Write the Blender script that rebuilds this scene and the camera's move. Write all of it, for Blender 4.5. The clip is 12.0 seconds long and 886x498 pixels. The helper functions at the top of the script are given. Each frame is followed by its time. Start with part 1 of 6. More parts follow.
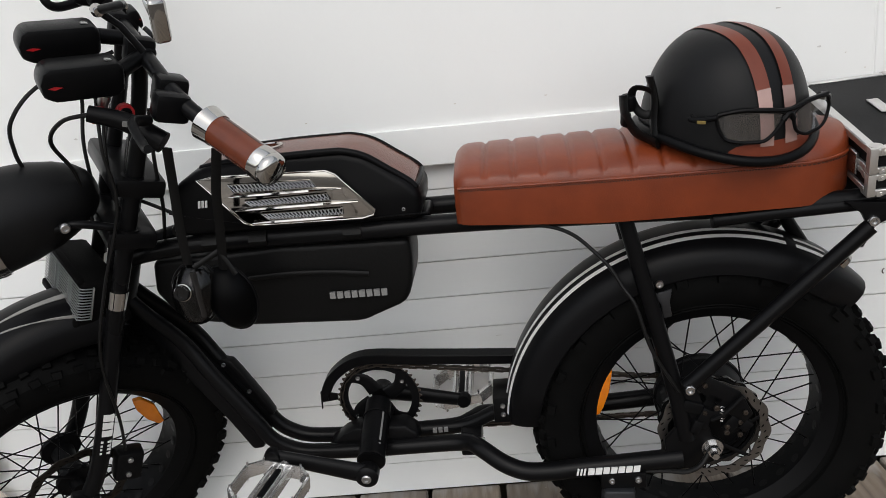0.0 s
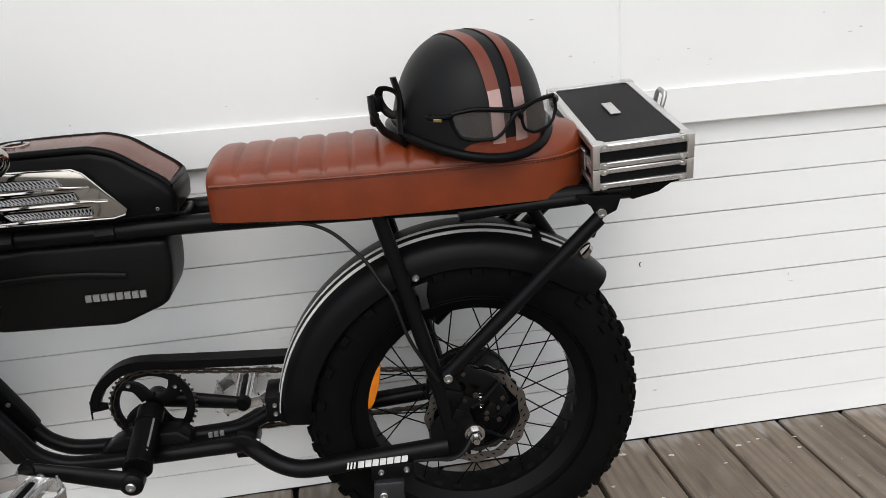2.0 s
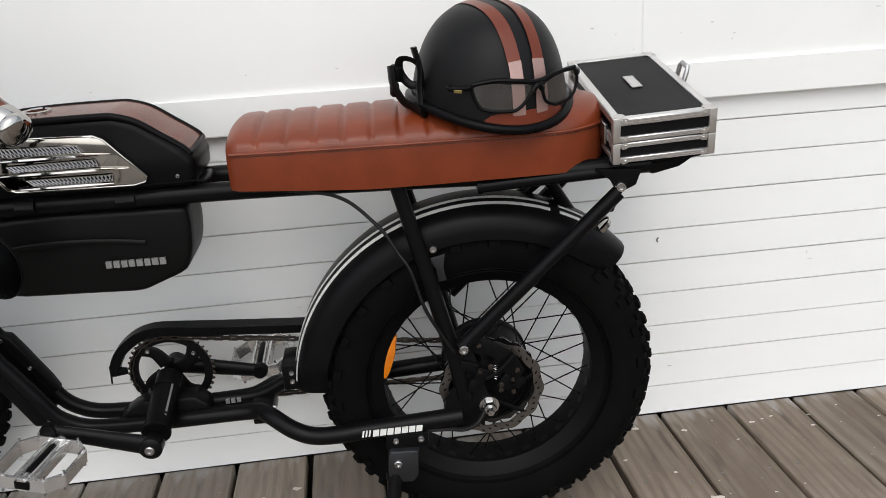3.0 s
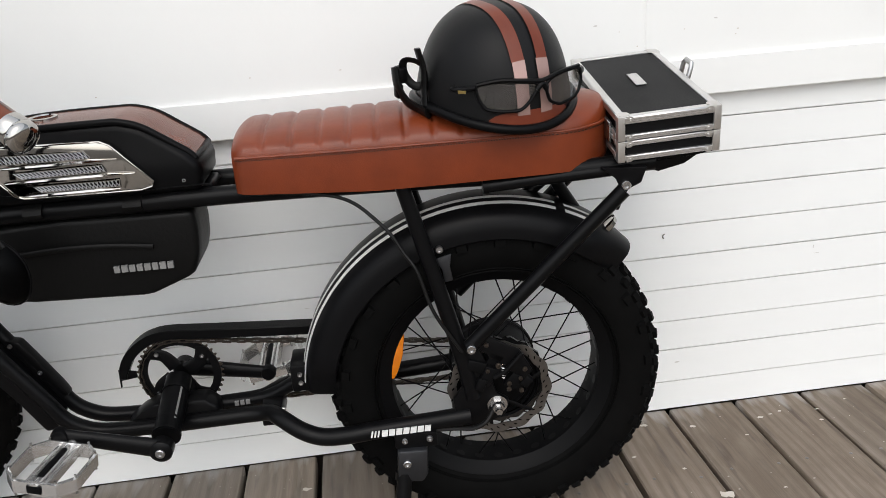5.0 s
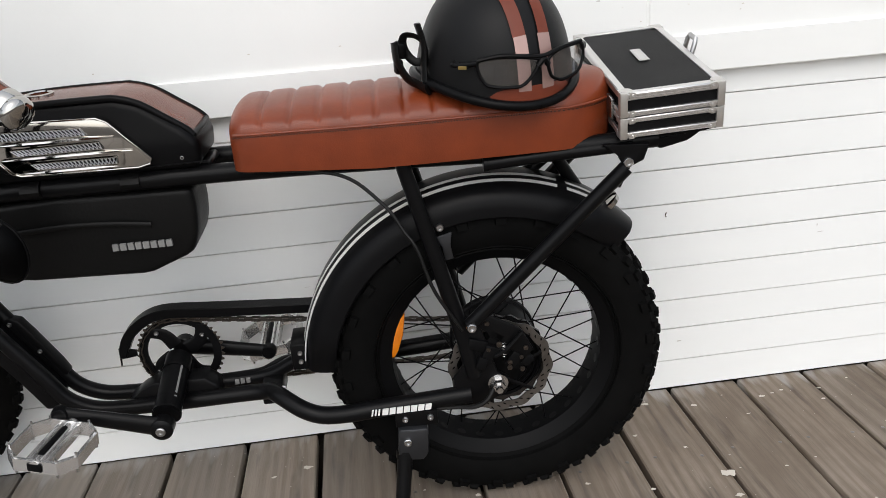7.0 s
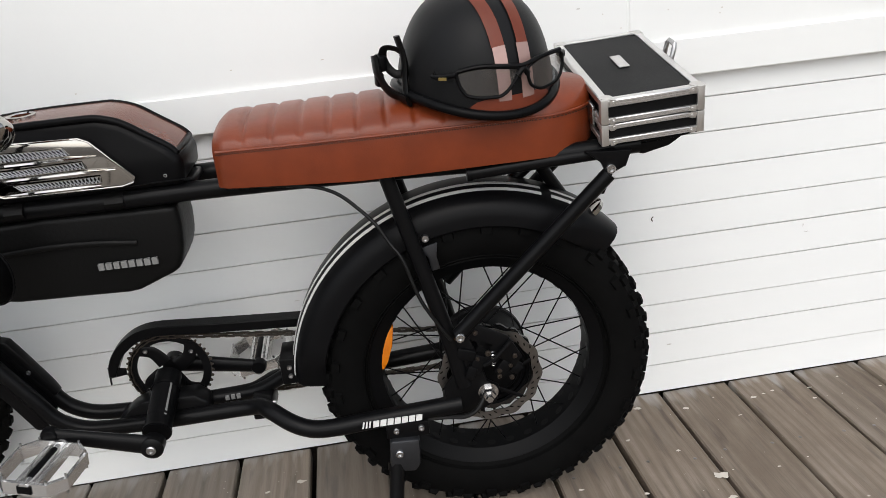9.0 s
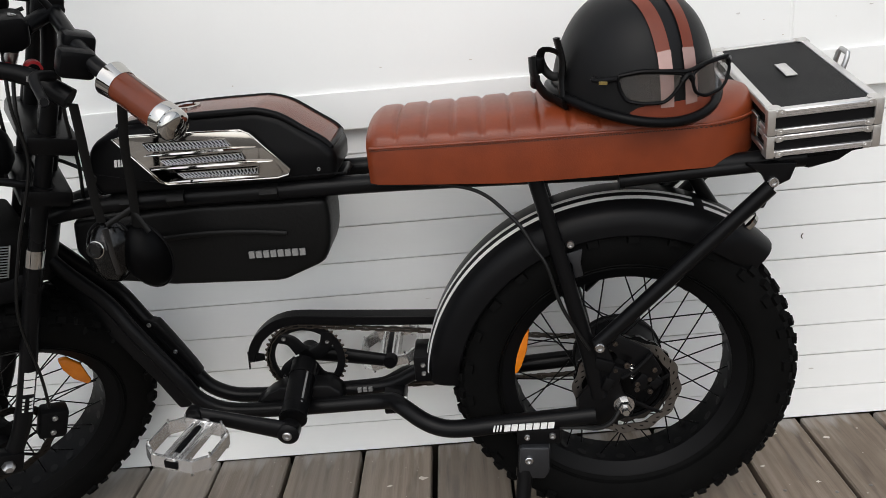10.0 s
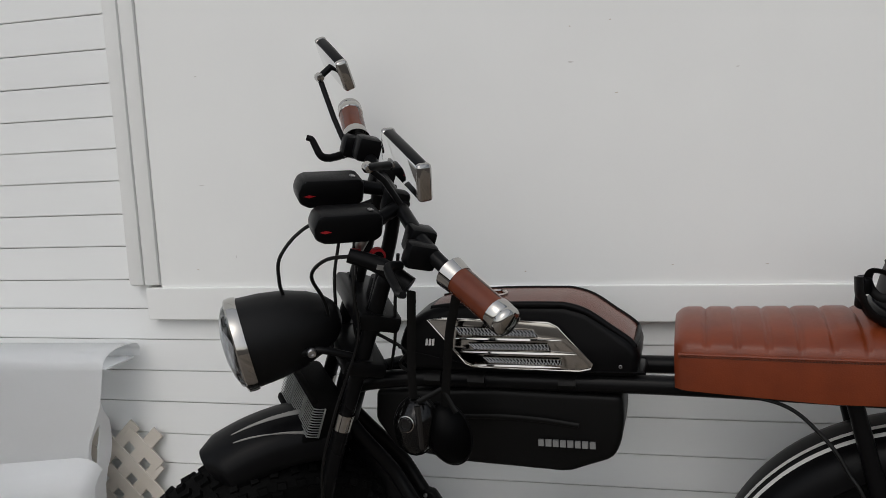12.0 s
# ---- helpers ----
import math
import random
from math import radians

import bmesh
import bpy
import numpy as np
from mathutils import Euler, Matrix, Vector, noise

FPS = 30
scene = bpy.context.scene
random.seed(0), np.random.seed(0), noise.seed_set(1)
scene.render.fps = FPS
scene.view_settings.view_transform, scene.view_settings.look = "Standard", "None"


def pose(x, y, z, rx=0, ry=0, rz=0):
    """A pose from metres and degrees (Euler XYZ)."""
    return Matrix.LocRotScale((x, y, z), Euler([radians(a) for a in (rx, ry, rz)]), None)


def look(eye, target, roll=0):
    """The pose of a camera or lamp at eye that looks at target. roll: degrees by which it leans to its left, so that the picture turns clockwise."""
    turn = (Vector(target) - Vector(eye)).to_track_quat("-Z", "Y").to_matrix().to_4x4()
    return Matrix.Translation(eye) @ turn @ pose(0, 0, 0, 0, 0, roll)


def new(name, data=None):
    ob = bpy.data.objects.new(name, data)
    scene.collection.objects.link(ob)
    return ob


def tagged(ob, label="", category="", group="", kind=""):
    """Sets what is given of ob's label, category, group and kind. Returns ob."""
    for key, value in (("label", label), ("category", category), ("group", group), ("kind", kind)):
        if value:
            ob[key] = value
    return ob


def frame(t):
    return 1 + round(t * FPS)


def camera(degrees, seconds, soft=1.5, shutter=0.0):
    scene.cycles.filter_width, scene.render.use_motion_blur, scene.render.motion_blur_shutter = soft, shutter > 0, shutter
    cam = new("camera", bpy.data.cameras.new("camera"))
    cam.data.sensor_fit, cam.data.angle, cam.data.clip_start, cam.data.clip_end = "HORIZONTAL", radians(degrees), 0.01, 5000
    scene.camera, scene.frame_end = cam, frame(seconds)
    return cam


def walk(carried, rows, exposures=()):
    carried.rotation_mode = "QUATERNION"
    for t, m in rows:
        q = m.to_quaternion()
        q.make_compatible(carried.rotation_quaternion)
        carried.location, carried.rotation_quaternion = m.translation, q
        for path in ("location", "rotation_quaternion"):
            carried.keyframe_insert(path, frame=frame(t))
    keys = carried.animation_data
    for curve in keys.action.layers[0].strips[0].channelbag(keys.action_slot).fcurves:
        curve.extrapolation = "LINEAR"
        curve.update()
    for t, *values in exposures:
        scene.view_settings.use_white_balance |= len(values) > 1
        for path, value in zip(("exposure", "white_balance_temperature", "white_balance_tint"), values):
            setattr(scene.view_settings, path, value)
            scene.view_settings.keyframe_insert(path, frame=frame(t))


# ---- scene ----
cam = camera(57.0, 12.0, soft=0.5)
PATH = [
    (0, (0.0029, -1.5017, 0.9932), (-0.0916, 0.3113, 0.4329), -5.88),
    (0.5, (0.0633, -1.5140, 0.9913), (0.0059, 0.3131, 0.4731), -5.80),
    (1, (0.1061, -1.5216, 0.9727), (0.2397, 0.2929, 0.4255), -5.59),
    (1.5, (0.1537, -1.5316, 0.9493), (0.3812, 0.2707, 0.3927), -4.76),
    (2, (0.1546, -1.5491, 0.9549), (0.3834, 0.2571, 0.4115), -4.18),
    (2.5, (0.1562, -1.5487, 0.9562), (0.3664, 0.2487, 0.3773), -4.07),
    (3, (0.1488, -1.5503, 0.9533), (0.3387, 0.2423, 0.3529), -3.62),
    (5, (0.1478, -1.5511, 0.9588), (0.3246, 0.2410, 0.3530), -4.52),
    (5.5, (0.1540, -1.5490, 0.9533), (0.3420, 0.2372, 0.3335), -4.57),
    (6, (0.1558, -1.5485, 0.9548), (0.3451, 0.2344, 0.3259), -4.77),
    (6.5, (0.1530, -1.5447, 0.9514), (0.3343, 0.2343, 0.3092), -4.48),
    (7, (0.1517, -1.5435, 0.9533), (0.3173, 0.2342, 0.3033), -4.62),
    (9, (0.1658, -1.5461, 0.9566), (0.3457, 0.2360, 0.3228), -5.99),
    (9.5, (0.1493, -1.5406, 0.9536), (0.2694, 0.2495, 0.3281), -5.18),
    (10, (0.1017, -1.5279, 0.9634), (0.0475, 0.2698, 0.3507), -5.26),
    (10.5, (0.0233, -1.5267, 0.9791), (-0.2446, 0.2616, 0.3958), -4.35),
    (11, (-0.0346, -1.5537, 1.0162), (-0.4987, 0.2313, 0.5594), -3.03),
    (11.5, (-0.0601, -1.5581, 1.0401), (-0.5709, 0.2462, 0.7338), -3.23),
    (12, (-0.0594, -1.5618, 1.0485), (-0.5340, 0.2618, 0.8049), -2.93),
]
EXPOSURE = [(0.0, 0.0), (0.8, 0.06), (1.5, 0.06), (2.0, 0.13), (3.0, 0.20), (5.0, 0.28), (6.5, 0.28), (9.5, 0.27),
            (10.0, 0.18), (10.5, 0.25), (11.0, -0.16), (11.5, -0.52), (12.0, -0.56)]
walk(cam, [(t, look(eye, target, roll)) for t, eye, target, roll in PATH], EXPOSURE)

# ---- light ----
world = bpy.data.worlds.new("overcast_sky")
scene.world = world
world.use_nodes = True
wn = world.node_tree
wn.nodes.clear()
w_out = wn.nodes.new("ShaderNodeOutputWorld")
w_bg = wn.nodes.new("ShaderNodeBackground")
w_hsv = wn.nodes.new("ShaderNodeHueSaturation")
w_sky = wn.nodes.new("ShaderNodeTexSky")
w_sky.sky_type = "NISHITA"
w_sky.sun_disc = False
w_sky.sun_elevation = radians(46)
w_sky.sun_rotation = radians(188)
w_sky.dust_density = 3.0
w_hsv.inputs["Saturation"].default_value = 0.4
w_bg.inputs["Strength"].default_value = 0.15
wn.links.new(w_sky.outputs["Color"], w_hsv.inputs["Color"])
wn.links.new(w_hsv.outputs["Color"], w_bg.inputs["Color"])
wn.links.new(w_bg.outputs["Background"], w_out.inputs["Surface"])
sun = new("sun", bpy.data.lights.new("sun", "SUN"))
sun.data.energy = 1.05
sun.data.angle = radians(120)
sun.data.color = (0.93, 0.968, 1.0)
sun.matrix_world = look((-0.6, -4.2, 4.4), (0, 0, 0))


# ---- materials ----
def material(name, base, rough=0.5, metal=0.0, dark=None, scale=40.0, amount=0.25, bump=0.1, bump_scale=300.0,
             stretch=(1, 1, 1), coat=0.0, rand=0.0, rough_var=0.08, spec=0.5):
    """A surface with a slow and a fine variation of colour, uneven gloss and a fine relief."""
    m = bpy.data.materials.new(name)
    m.use_nodes = True
    t = m.node_tree
    n, l = t.nodes, t.links
    b = n["Principled BSDF"]
    b.inputs["Metallic"].default_value = metal
    b.inputs["Coat Weight"].default_value = coat
    b.inputs["Specular IOR Level"].default_value = spec
    co = n.new("ShaderNodeTexCoord")
    mp = n.new("ShaderNodeMapping")
    mp.inputs["Scale"].default_value = stretch
    l.new(co.outputs["Object"], mp.inputs["Vector"])
    big = n.new("ShaderNodeTexNoise")
    big.inputs["Scale"].default_value = scale * 0.12
    big.inputs["Detail"].default_value = 5
    fine = n.new("ShaderNodeTexNoise")
    fine.inputs["Scale"].default_value = scale
    fine.inputs["Detail"].default_value = 6
    for q in (big, fine):
        l.new(mp.outputs["Vector"], q.inputs["Vector"])
    add = n.new("ShaderNodeMath")
    add.operation = "MULTIPLY_ADD"
    add.inputs[1].default_value = 0.55
    l.new(big.outputs["Fac"], add.inputs[0])
    half = n.new("ShaderNodeMath")
    half.operation = "MULTIPLY"
    half.inputs[1].default_value = 0.45
    l.new(fine.outputs["Fac"], half.inputs[0])
    l.new(half.outputs[0], add.inputs[2])
    ramp = n.new("ShaderNodeMapRange")
    ramp.inputs["From Min"].default_value = 0.38
    ramp.inputs["From Max"].default_value = 0.62
    ramp.inputs["To Min"].default_value = 0.0
    ramp.inputs["To Max"].default_value = amount
    l.new(add.outputs[0], ramp.inputs["Value"])
    mix = n.new("ShaderNodeMix")
    mix.data_type = "RGBA"
    mix.inputs[6].default_value = (*base, 1)
    mix.inputs[7].default_value = (*(dark or [c * 0.5 for c in base]), 1)
    l.new(ramp.outputs["Result"], mix.inputs[0])
    col = mix.outputs[2]
    if rand:
        info = n.new("ShaderNodeObjectInfo")
        rv = n.new("ShaderNodeMapRange")
        rv.inputs["To Min"].default_value = 1 - rand
        rv.inputs["To Max"].default_value = 1 + rand
        l.new(info.outputs["Random"], rv.inputs["Value"])
        hs = n.new("ShaderNodeHueSaturation")
        l.new(rv.outputs["Result"], hs.inputs["Value"])
        l.new(col, hs.inputs["Color"])
        col = hs.outputs["Color"]
    l.new(col, b.inputs["Base Color"])
    rr = n.new("ShaderNodeMapRange")
    rr.inputs["To Min"].default_value = max(0.02, rough - rough_var)
    rr.inputs["To Max"].default_value = rough + rough_var
    l.new(big.outputs["Fac"], rr.inputs["Value"])
    l.new(rr.outputs["Result"], b.inputs["Roughness"])
    if bump:
        nb = n.new("ShaderNodeTexNoise")
        nb.inputs["Scale"].default_value = bump_scale
        nb.inputs["Detail"].default_value = 3
        l.new(mp.outputs["Vector"], nb.inputs["Vector"])
        bp = n.new("ShaderNodeBump")
        bp.inputs["Strength"].default_value = bump
        bp.inputs["Distance"].default_value = 0.002
        l.new(nb.outputs["Fac"], bp.inputs["Height"])
        l.new(bp.outputs["Normal"], b.inputs["Normal"])
    return m


M_SIDING = material("white_siding_paint", (0.824, 0.834, 0.824), 0.5, dark=(0.74, 0.745, 0.74), scale=9, amount=0.35, bump=0.08, bump_scale=60, stretch=(0.4, 1, 1.6))
M_PANEL = material("white_panel_paint", (0.82, 0.824, 0.806), 0.45, dark=(0.745, 0.745, 0.735), scale=6, amount=0.35, bump=0.12, bump_scale=35)


def wood(name, pale, brown, dark):
    """Weathered board: long wavering grain, dark streaks, a few knots, and a grey bloom; each board has a cut of its own."""
    m = bpy.data.materials.new(name)
    m.use_nodes = True
    t = m.node_tree
    n, l = t.nodes, t.links
    b = n["Principled BSDF"]
    co = n.new("ShaderNodeTexCoord")
    info = n.new("ShaderNodeObjectInfo")
    off = n.new("ShaderNodeVectorMath")
    off.operation = "MULTIPLY_ADD"
    off.inputs[1].default_value = (3.0, 37.0, 11.0)
    l.new(info.outputs["Random"], off.inputs[0])
    l.new(co.outputs["Object"], off.inputs[2])

    def tex(kind, stretch, **values):
        mp = n.new("ShaderNodeMapping")
        mp.inputs["Scale"].default_value = stretch
        l.new(off.outputs[0], mp.inputs["Vector"])
        q = n.new(kind)
        l.new(mp.outputs["Vector"], q.inputs["Vector"])
        for k, v in values.items():
            q.inputs[k.replace("_", " ")].default_value = v
        return q.outputs["Fac"]

    def remap(x, a, c, lo=0.0, hi=1.0):
        r = n.new("ShaderNodeMapRange")
        for k, v in zip(("From Min", "From Max", "To Min", "To Max"), (a, c, lo, hi)):
            r.inputs[k].default_value = v
        l.new(x, r.inputs["Value"])
        return r.outputs["Result"]

    def mix(f, a, c):
        x = n.new("ShaderNodeMix")
        x.data_type = "RGBA"
        for s, v in ((6, a), (7, c)):
            if isinstance(v, tuple):
                x.inputs[s].default_value = (*v, 1)
            else:
                l.new(v, x.inputs[s])
        l.new(f, x.inputs[0])
        return x.outputs[2]

    rings = tex("ShaderNodeTexWave", (1.0, 0.075, 0.4), Scale=13.0, Distortion=14.0, Detail=3.0, Detail_Scale=0.7)
    fibre = tex("ShaderNodeTexNoise", (1.0, 0.03, 1.0), Scale=420.0, Detail=4.0)
    streak = tex("ShaderNodeTexNoise", (1.0, 0.10, 1.0), Scale=46.0, Detail=5.0)
    bloom = tex("ShaderNodeTexNoise", (1.0, 0.45, 1.0), Scale=7.0, Detail=6.0, Roughness=0.65)
    col = mix(remap(rings, 0.25, 0.95, 0.0, 0.62), pale, brown)
    col = mix(remap(bloom, 0.36, 0.64, 0.0, 0.75), col, brown)
    col = mix(remap(streak, 0.54, 0.70, 0.0, 0.75), col, dark)
    col = mix(remap(fibre, 0.48, 0.75, 0.0, 0.3), col, dark)
    sep = n.new("ShaderNodeSeparateXYZ")
    l.new(co.outputs["Object"], sep.inputs[0])
    # more pale grey is mixed in towards the left end of the deck
    greyed = n.new("ShaderNodeMath")
    greyed.operation = "MULTIPLY_ADD"
    greyed.inputs[1].default_value = 1.1
    l.new(bloom, greyed.inputs[0])
    l.new(remap(sep.outputs["X"], -0.8, 1.1, 0.22, -0.42), greyed.inputs[2])
    col = mix(remap(greyed.outputs[0], 0.35, 0.95, 0.0, 0.62), col, (0.40, 0.375, 0.345))
    near = n.new("ShaderNodeMath")
    near.operation = "ADD"
    l.new(streak, near.inputs[0])
    l.new(remap(sep.outputs["Y"], -0.10, -0.01, -0.30, 0.12), near.inputs[1])
    col = mix(remap(near.outputs[0], 0.50, 0.70, 0.0, 0.55), col, (0.47, 0.45, 0.42))
    hs = n.new("ShaderNodeHueSaturation")
    l.new(remap(info.outputs["Random"], 0, 1, 0.72, 1.02), hs.inputs["Value"])
    l.new(col, hs.inputs["Color"])
    l.new(hs.outputs["Color"], b.inputs["Base Color"])
    l.new(remap(bloom, 0.3, 0.7, 0.5, 0.72), b.inputs["Roughness"])
    b.inputs["Specular IOR Level"].default_value = 0.3
    bp = n.new("ShaderNodeBump")
    bp.inputs["Strength"].default_value = 0.45
    bp.inputs["Distance"].default_value = 0.0012
    l.new(fibre, bp.inputs["Height"])
    l.new(bp.outputs["Normal"], b.inputs["Normal"])
    return m


M_DECK = wood("weathered_deck_wood", (0.270, 0.222, 0.176), (0.152, 0.115, 0.083), (0.072, 0.055, 0.041))
M_SOIL = material("dark_soil", (0.09, 0.075, 0.06), 0.95, scale=8, amount=0.6, bump=0.4, bump_scale=30)
M_FRAME = material("satin_black_paint", (0.0042, 0.0042, 0.0046), 0.30, scale=30, amount=0.3, bump=0.04, bump_scale=500, spec=0.11)
M_PLASTIC = material("black_plastic", (0.0032, 0.0032, 0.0036), 0.34, scale=60, amount=0.3, bump=0.10, bump_scale=700, spec=0.09)
M_FENDER = material("matt_black_fender", (0.0045, 0.0045, 0.005), 0.36, scale=30, amount=0.3, bump=0.03, bump_scale=600, spec=0.09)
M_RUBBER = material("tyre_rubber", (0.0030, 0.0030, 0.0030), 0.65, dark=(0.0052, 0.0051, 0.005), scale=40, amount=0.7, bump=0.15, bump_scale=300, spec=0.035)
M_ALLOY = material("black_anodised_alloy", (0.0042, 0.0042, 0.0046), 0.45, 0.0, scale=40, amount=0.3, bump=0.05, spec=0.08)
M_STEEL = material("brushed_steel", (0.5, 0.5, 0.5), 0.28, 1.0, scale=60, amount=0.3, bump=0.05)
M_DISC = material("brake_disc_steel", (0.22, 0.21, 0.20), 0.4, 1.0, dark=(0.10, 0.085, 0.075), scale=60, amount=0.6, bump=0.1)
# the disc steel again, with the front wheel's shade put into its colour
M_SHADED_DISC = material("shaded_brake_disc", (0.055, 0.050, 0.046), 0.45, 1.0, dark=(0.03, 0.024, 0.02), scale=60, amount=0.6, bump=0.1)
M_BRACKET = material("satin_grey_steel", (0.065, 0.068, 0.075), 0.38, 0.85, scale=50, amount=0.4, bump=0.08)
M_CHROME = material("polished_chrome", (0.47, 0.46, 0.44), 0.07, 1.0, dark=(0.38, 0.36, 0.33), scale=30, amount=0.3, bump=0.0, rough_var=0.03)
M_LEATHER = material("brown_leather", (0.190, 0.0365, 0.0112), 0.32, dark=(0.095, 0.018, 0.006), scale=22, amount=0.6, bump=0.22, bump_scale=420, spec=0.36)
M_STITCH = material("dark_thread", (0.03, 0.014, 0.01), 0.8, bump=0.2)
M_GRIP = material("varnished_brown_leather", (0.13, 0.03, 0.012), 0.22, dark=(0.06, 0.013, 0.006), scale=30, amount=0.6, bump=0.05, coat=0.1, spec=0.3)
M_BAG = material("black_coated_fabric", (0.0045, 0.0045, 0.0045), 0.42, scale=25, amount=0.3, bump=0.25, bump_scale=160, spec=0.13)
M_WHITE = material("white_print", (0.75, 0.75, 0.73), 0.5, amount=0.15, bump=0)
M_GREYPRINT = material("grey_print", (0.20, 0.20, 0.195), 0.5, amount=0.2, bump=0)
M_HELMET = material("matt_black_shell", (0.006, 0.006, 0.0064), 0.44, scale=50, amount=0.3, bump=0.06, bump_scale=800, spec=0.16)
M_STRIPE = material("brown_helmet_stripe", (0.16, 0.036, 0.018), 0.3, dark=(0.085, 0.02, 0.010), scale=30, amount=0.5, bump=0.02, spec=0.3)
M_PALE = material("pale_metallic_stripe", (0.42, 0.27, 0.24), 0.25, 0.4, scale=40, amount=0.3, bump=0.02)
M_CASE = material("black_case_laminate", (0.0055, 0.0055, 0.006), 0.5, scale=80, amount=0.4, bump=0.2, bump_scale=500, spec=0.12)
M_ALU = material("satin_aluminium", (0.72, 0.71, 0.70), 0.3, 0.9, dark=(0.55, 0.54, 0.53), scale=50, amount=0.4, bump=0.04)
M_CORNER = material("satin_nickel", (0.68, 0.665, 0.64), 0.36, 0.85, dark=(0.42, 0.41, 0.39), scale=60, amount=0.4, bump=0.05)
M_POLISH = material("polished_alloy", (0.74, 0.735, 0.725), 0.16, 0.8, dark=(0.50, 0.49, 0.48), scale=60, amount=0.35, bump=0.03)
M_AMBER = material("amber_reflector", (0.75, 0.22, 0.01), 0.15, dark=(0.5, 0.12, 0.0), scale=60, amount=0.5, bump=0.5, bump_scale=250, coat=0.6)
M_RED = material("red_plastic", (0.35, 0.01, 0.015), 0.3, amount=0.2, bump=0.02)
M_CABLE = material("black_cable_sheath", (0.005, 0.005, 0.005), 0.4, amount=0.2, bump=0, spec=0.25)
M_CHAIN = material("oiled_chain_steel", (0.12, 0.10, 0.085), 0.4, 0.9, dark=(0.05, 0.04, 0.03), scale=90, amount=0.6, bump=0.2)
M_CHAIR = material("white_moulded_plastic", (0.90, 0.91, 0.915), 0.4, dark=(0.84, 0.84, 0.83), scale=7, amount=0.35, bump=0.06, bump_scale=80)
M_LATTICE = material("aged_beige_lattice", (0.60, 0.555, 0.49), 0.6, dark=(0.52, 0.47, 0.40), scale=18, amount=0.6, bump=0.15, bump_scale=120)
M_SILVER = material("pale_grey_print", (0.31, 0.30, 0.285), 0.35, 0.3, amount=0.3, bump=0.02)
M_GOLD = material("gold_badge_metal", (0.42, 0.31, 0.11), 0.3, 0.9, amount=0.3, bump=0.0)
M_FIN = material("dull_grey_aluminium", (0.30, 0.30, 0.295), 0.36, 0.8, scale=60, amount=0.4, bump=0.05)
M_DIM = material("smoked_reflector", (0.10, 0.10, 0.105), 0.12, 1.0, amount=0.3, bump=0.0)
M_SCUFF = material("grey_scuffed_paint", (0.68, 0.67, 0.65), 0.7, dark=(0.50, 0.48, 0.45), scale=90, amount=0.8, bump=0.2, bump_scale=400)
M_MIRROR = material("mirror_glass", (0.8, 0.8, 0.8), 0.02, 1.0, amount=0.05, bump=0, rough_var=0.01)


def glass(name, colour=(1, 1, 1), rough=0.02):
    m = bpy.data.materials.new(name)
    m.use_nodes = True
    b = m.node_tree.nodes["Principled BSDF"]
    b.inputs["Base Color"].default_value = (*colour, 1)
    b.inputs["Roughness"].default_value = rough
    b.inputs["Transmission Weight"].default_value = 1.0
    b.inputs["IOR"].default_value = 1.45
    return m


M_GLOSS = material("glossy_black_plastic", (0.006, 0.006, 0.006), 0.12, amount=0.2, bump=0.0, coat=0.3)
M_LAMPGLASS = glass("smoked_lamp_glass", (0.7, 0.71, 0.73), 0.03)
M_LENS = glass("smoky_spectacle_lens", (0.84, 0.84, 0.86))
M_LENS.node_tree.nodes["Principled BSDF"].inputs["IOR"].default_value = 1.8


# ---- mesh tools ----
def thing(name, label, category, m=None, group="", kind=""):
    """An Empty at the thing's base, which carries its parts."""
    ob = new(name)
    ob.empty_display_size = 0.05
    if m is not None:
        ob.matrix_world = m
    return tagged(ob, label, category, group, kind)


def part(name, bm, mat, parent=None, label="", smooth=40.0):
    """Links a bmesh as one mesh object, under a thing or a part."""
    me = bpy.data.meshes.new(name)
    bmesh.ops.recalc_face_normals(bm, faces=bm.faces)
    bm.to_mesh(me)
    bm.free()
    for p in me.polygons:
        p.use_smooth = True
    me.set_sharp_from_angle(angle=radians(smooth))
    me.materials.append(mat)
    ob = new(name, me)
    ob.parent = parent
    if label:
        ob["label"] = label
    return ob


def shared(name, me, parent, m):
    """One more object on a mesh that alike pieces share."""
    ob = new(name, me)
    ob.parent = parent
    ob.matrix_local = m
    return ob


def block(bm, lo, hi, m=None, bevel=0.0, seg=2):
    """A box from corner to corner, with eased edges."""
    r = bmesh.ops.create_cube(bm, size=1.0)
    c = [(a + b) / 2 for a, b in zip(lo, hi)]
    s = [b - a for a, b in zip(lo, hi)]
    t = Matrix.Translation(c) @ Matrix.Diagonal((*s, 1))
    bmesh.ops.transform(bm, matrix=(m @ t) if m is not None else t, verts=r["verts"])
    if bevel:
        es = list({e for v in r["verts"] for e in v.link_edges})
        bmesh.ops.bevel(bm, geom=es, offset=bevel, segments=seg, affect="EDGES", profile=0.5)
    return bm


def curve_points(pts, n=8):
    """A smooth line through the points."""
    p = [Vector(q) for q in pts]
    if len(p) < 3:
        return p
    p = [p[0] * 2 - p[1], *p, p[-1] * 2 - p[-2]]
    out = []
    for i in range(1, len(p) - 2):
        a, b, c, d = p[i - 1:i + 3]
        for k in range(n):
            t = k / n
            out.append(0.5 * (2 * b + (c - a) * t + (2 * a - 5 * b + 4 * c - d) * t * t + (3 * b - a - 3 * c + d) * t ** 3))
    return out + [p[-2]]


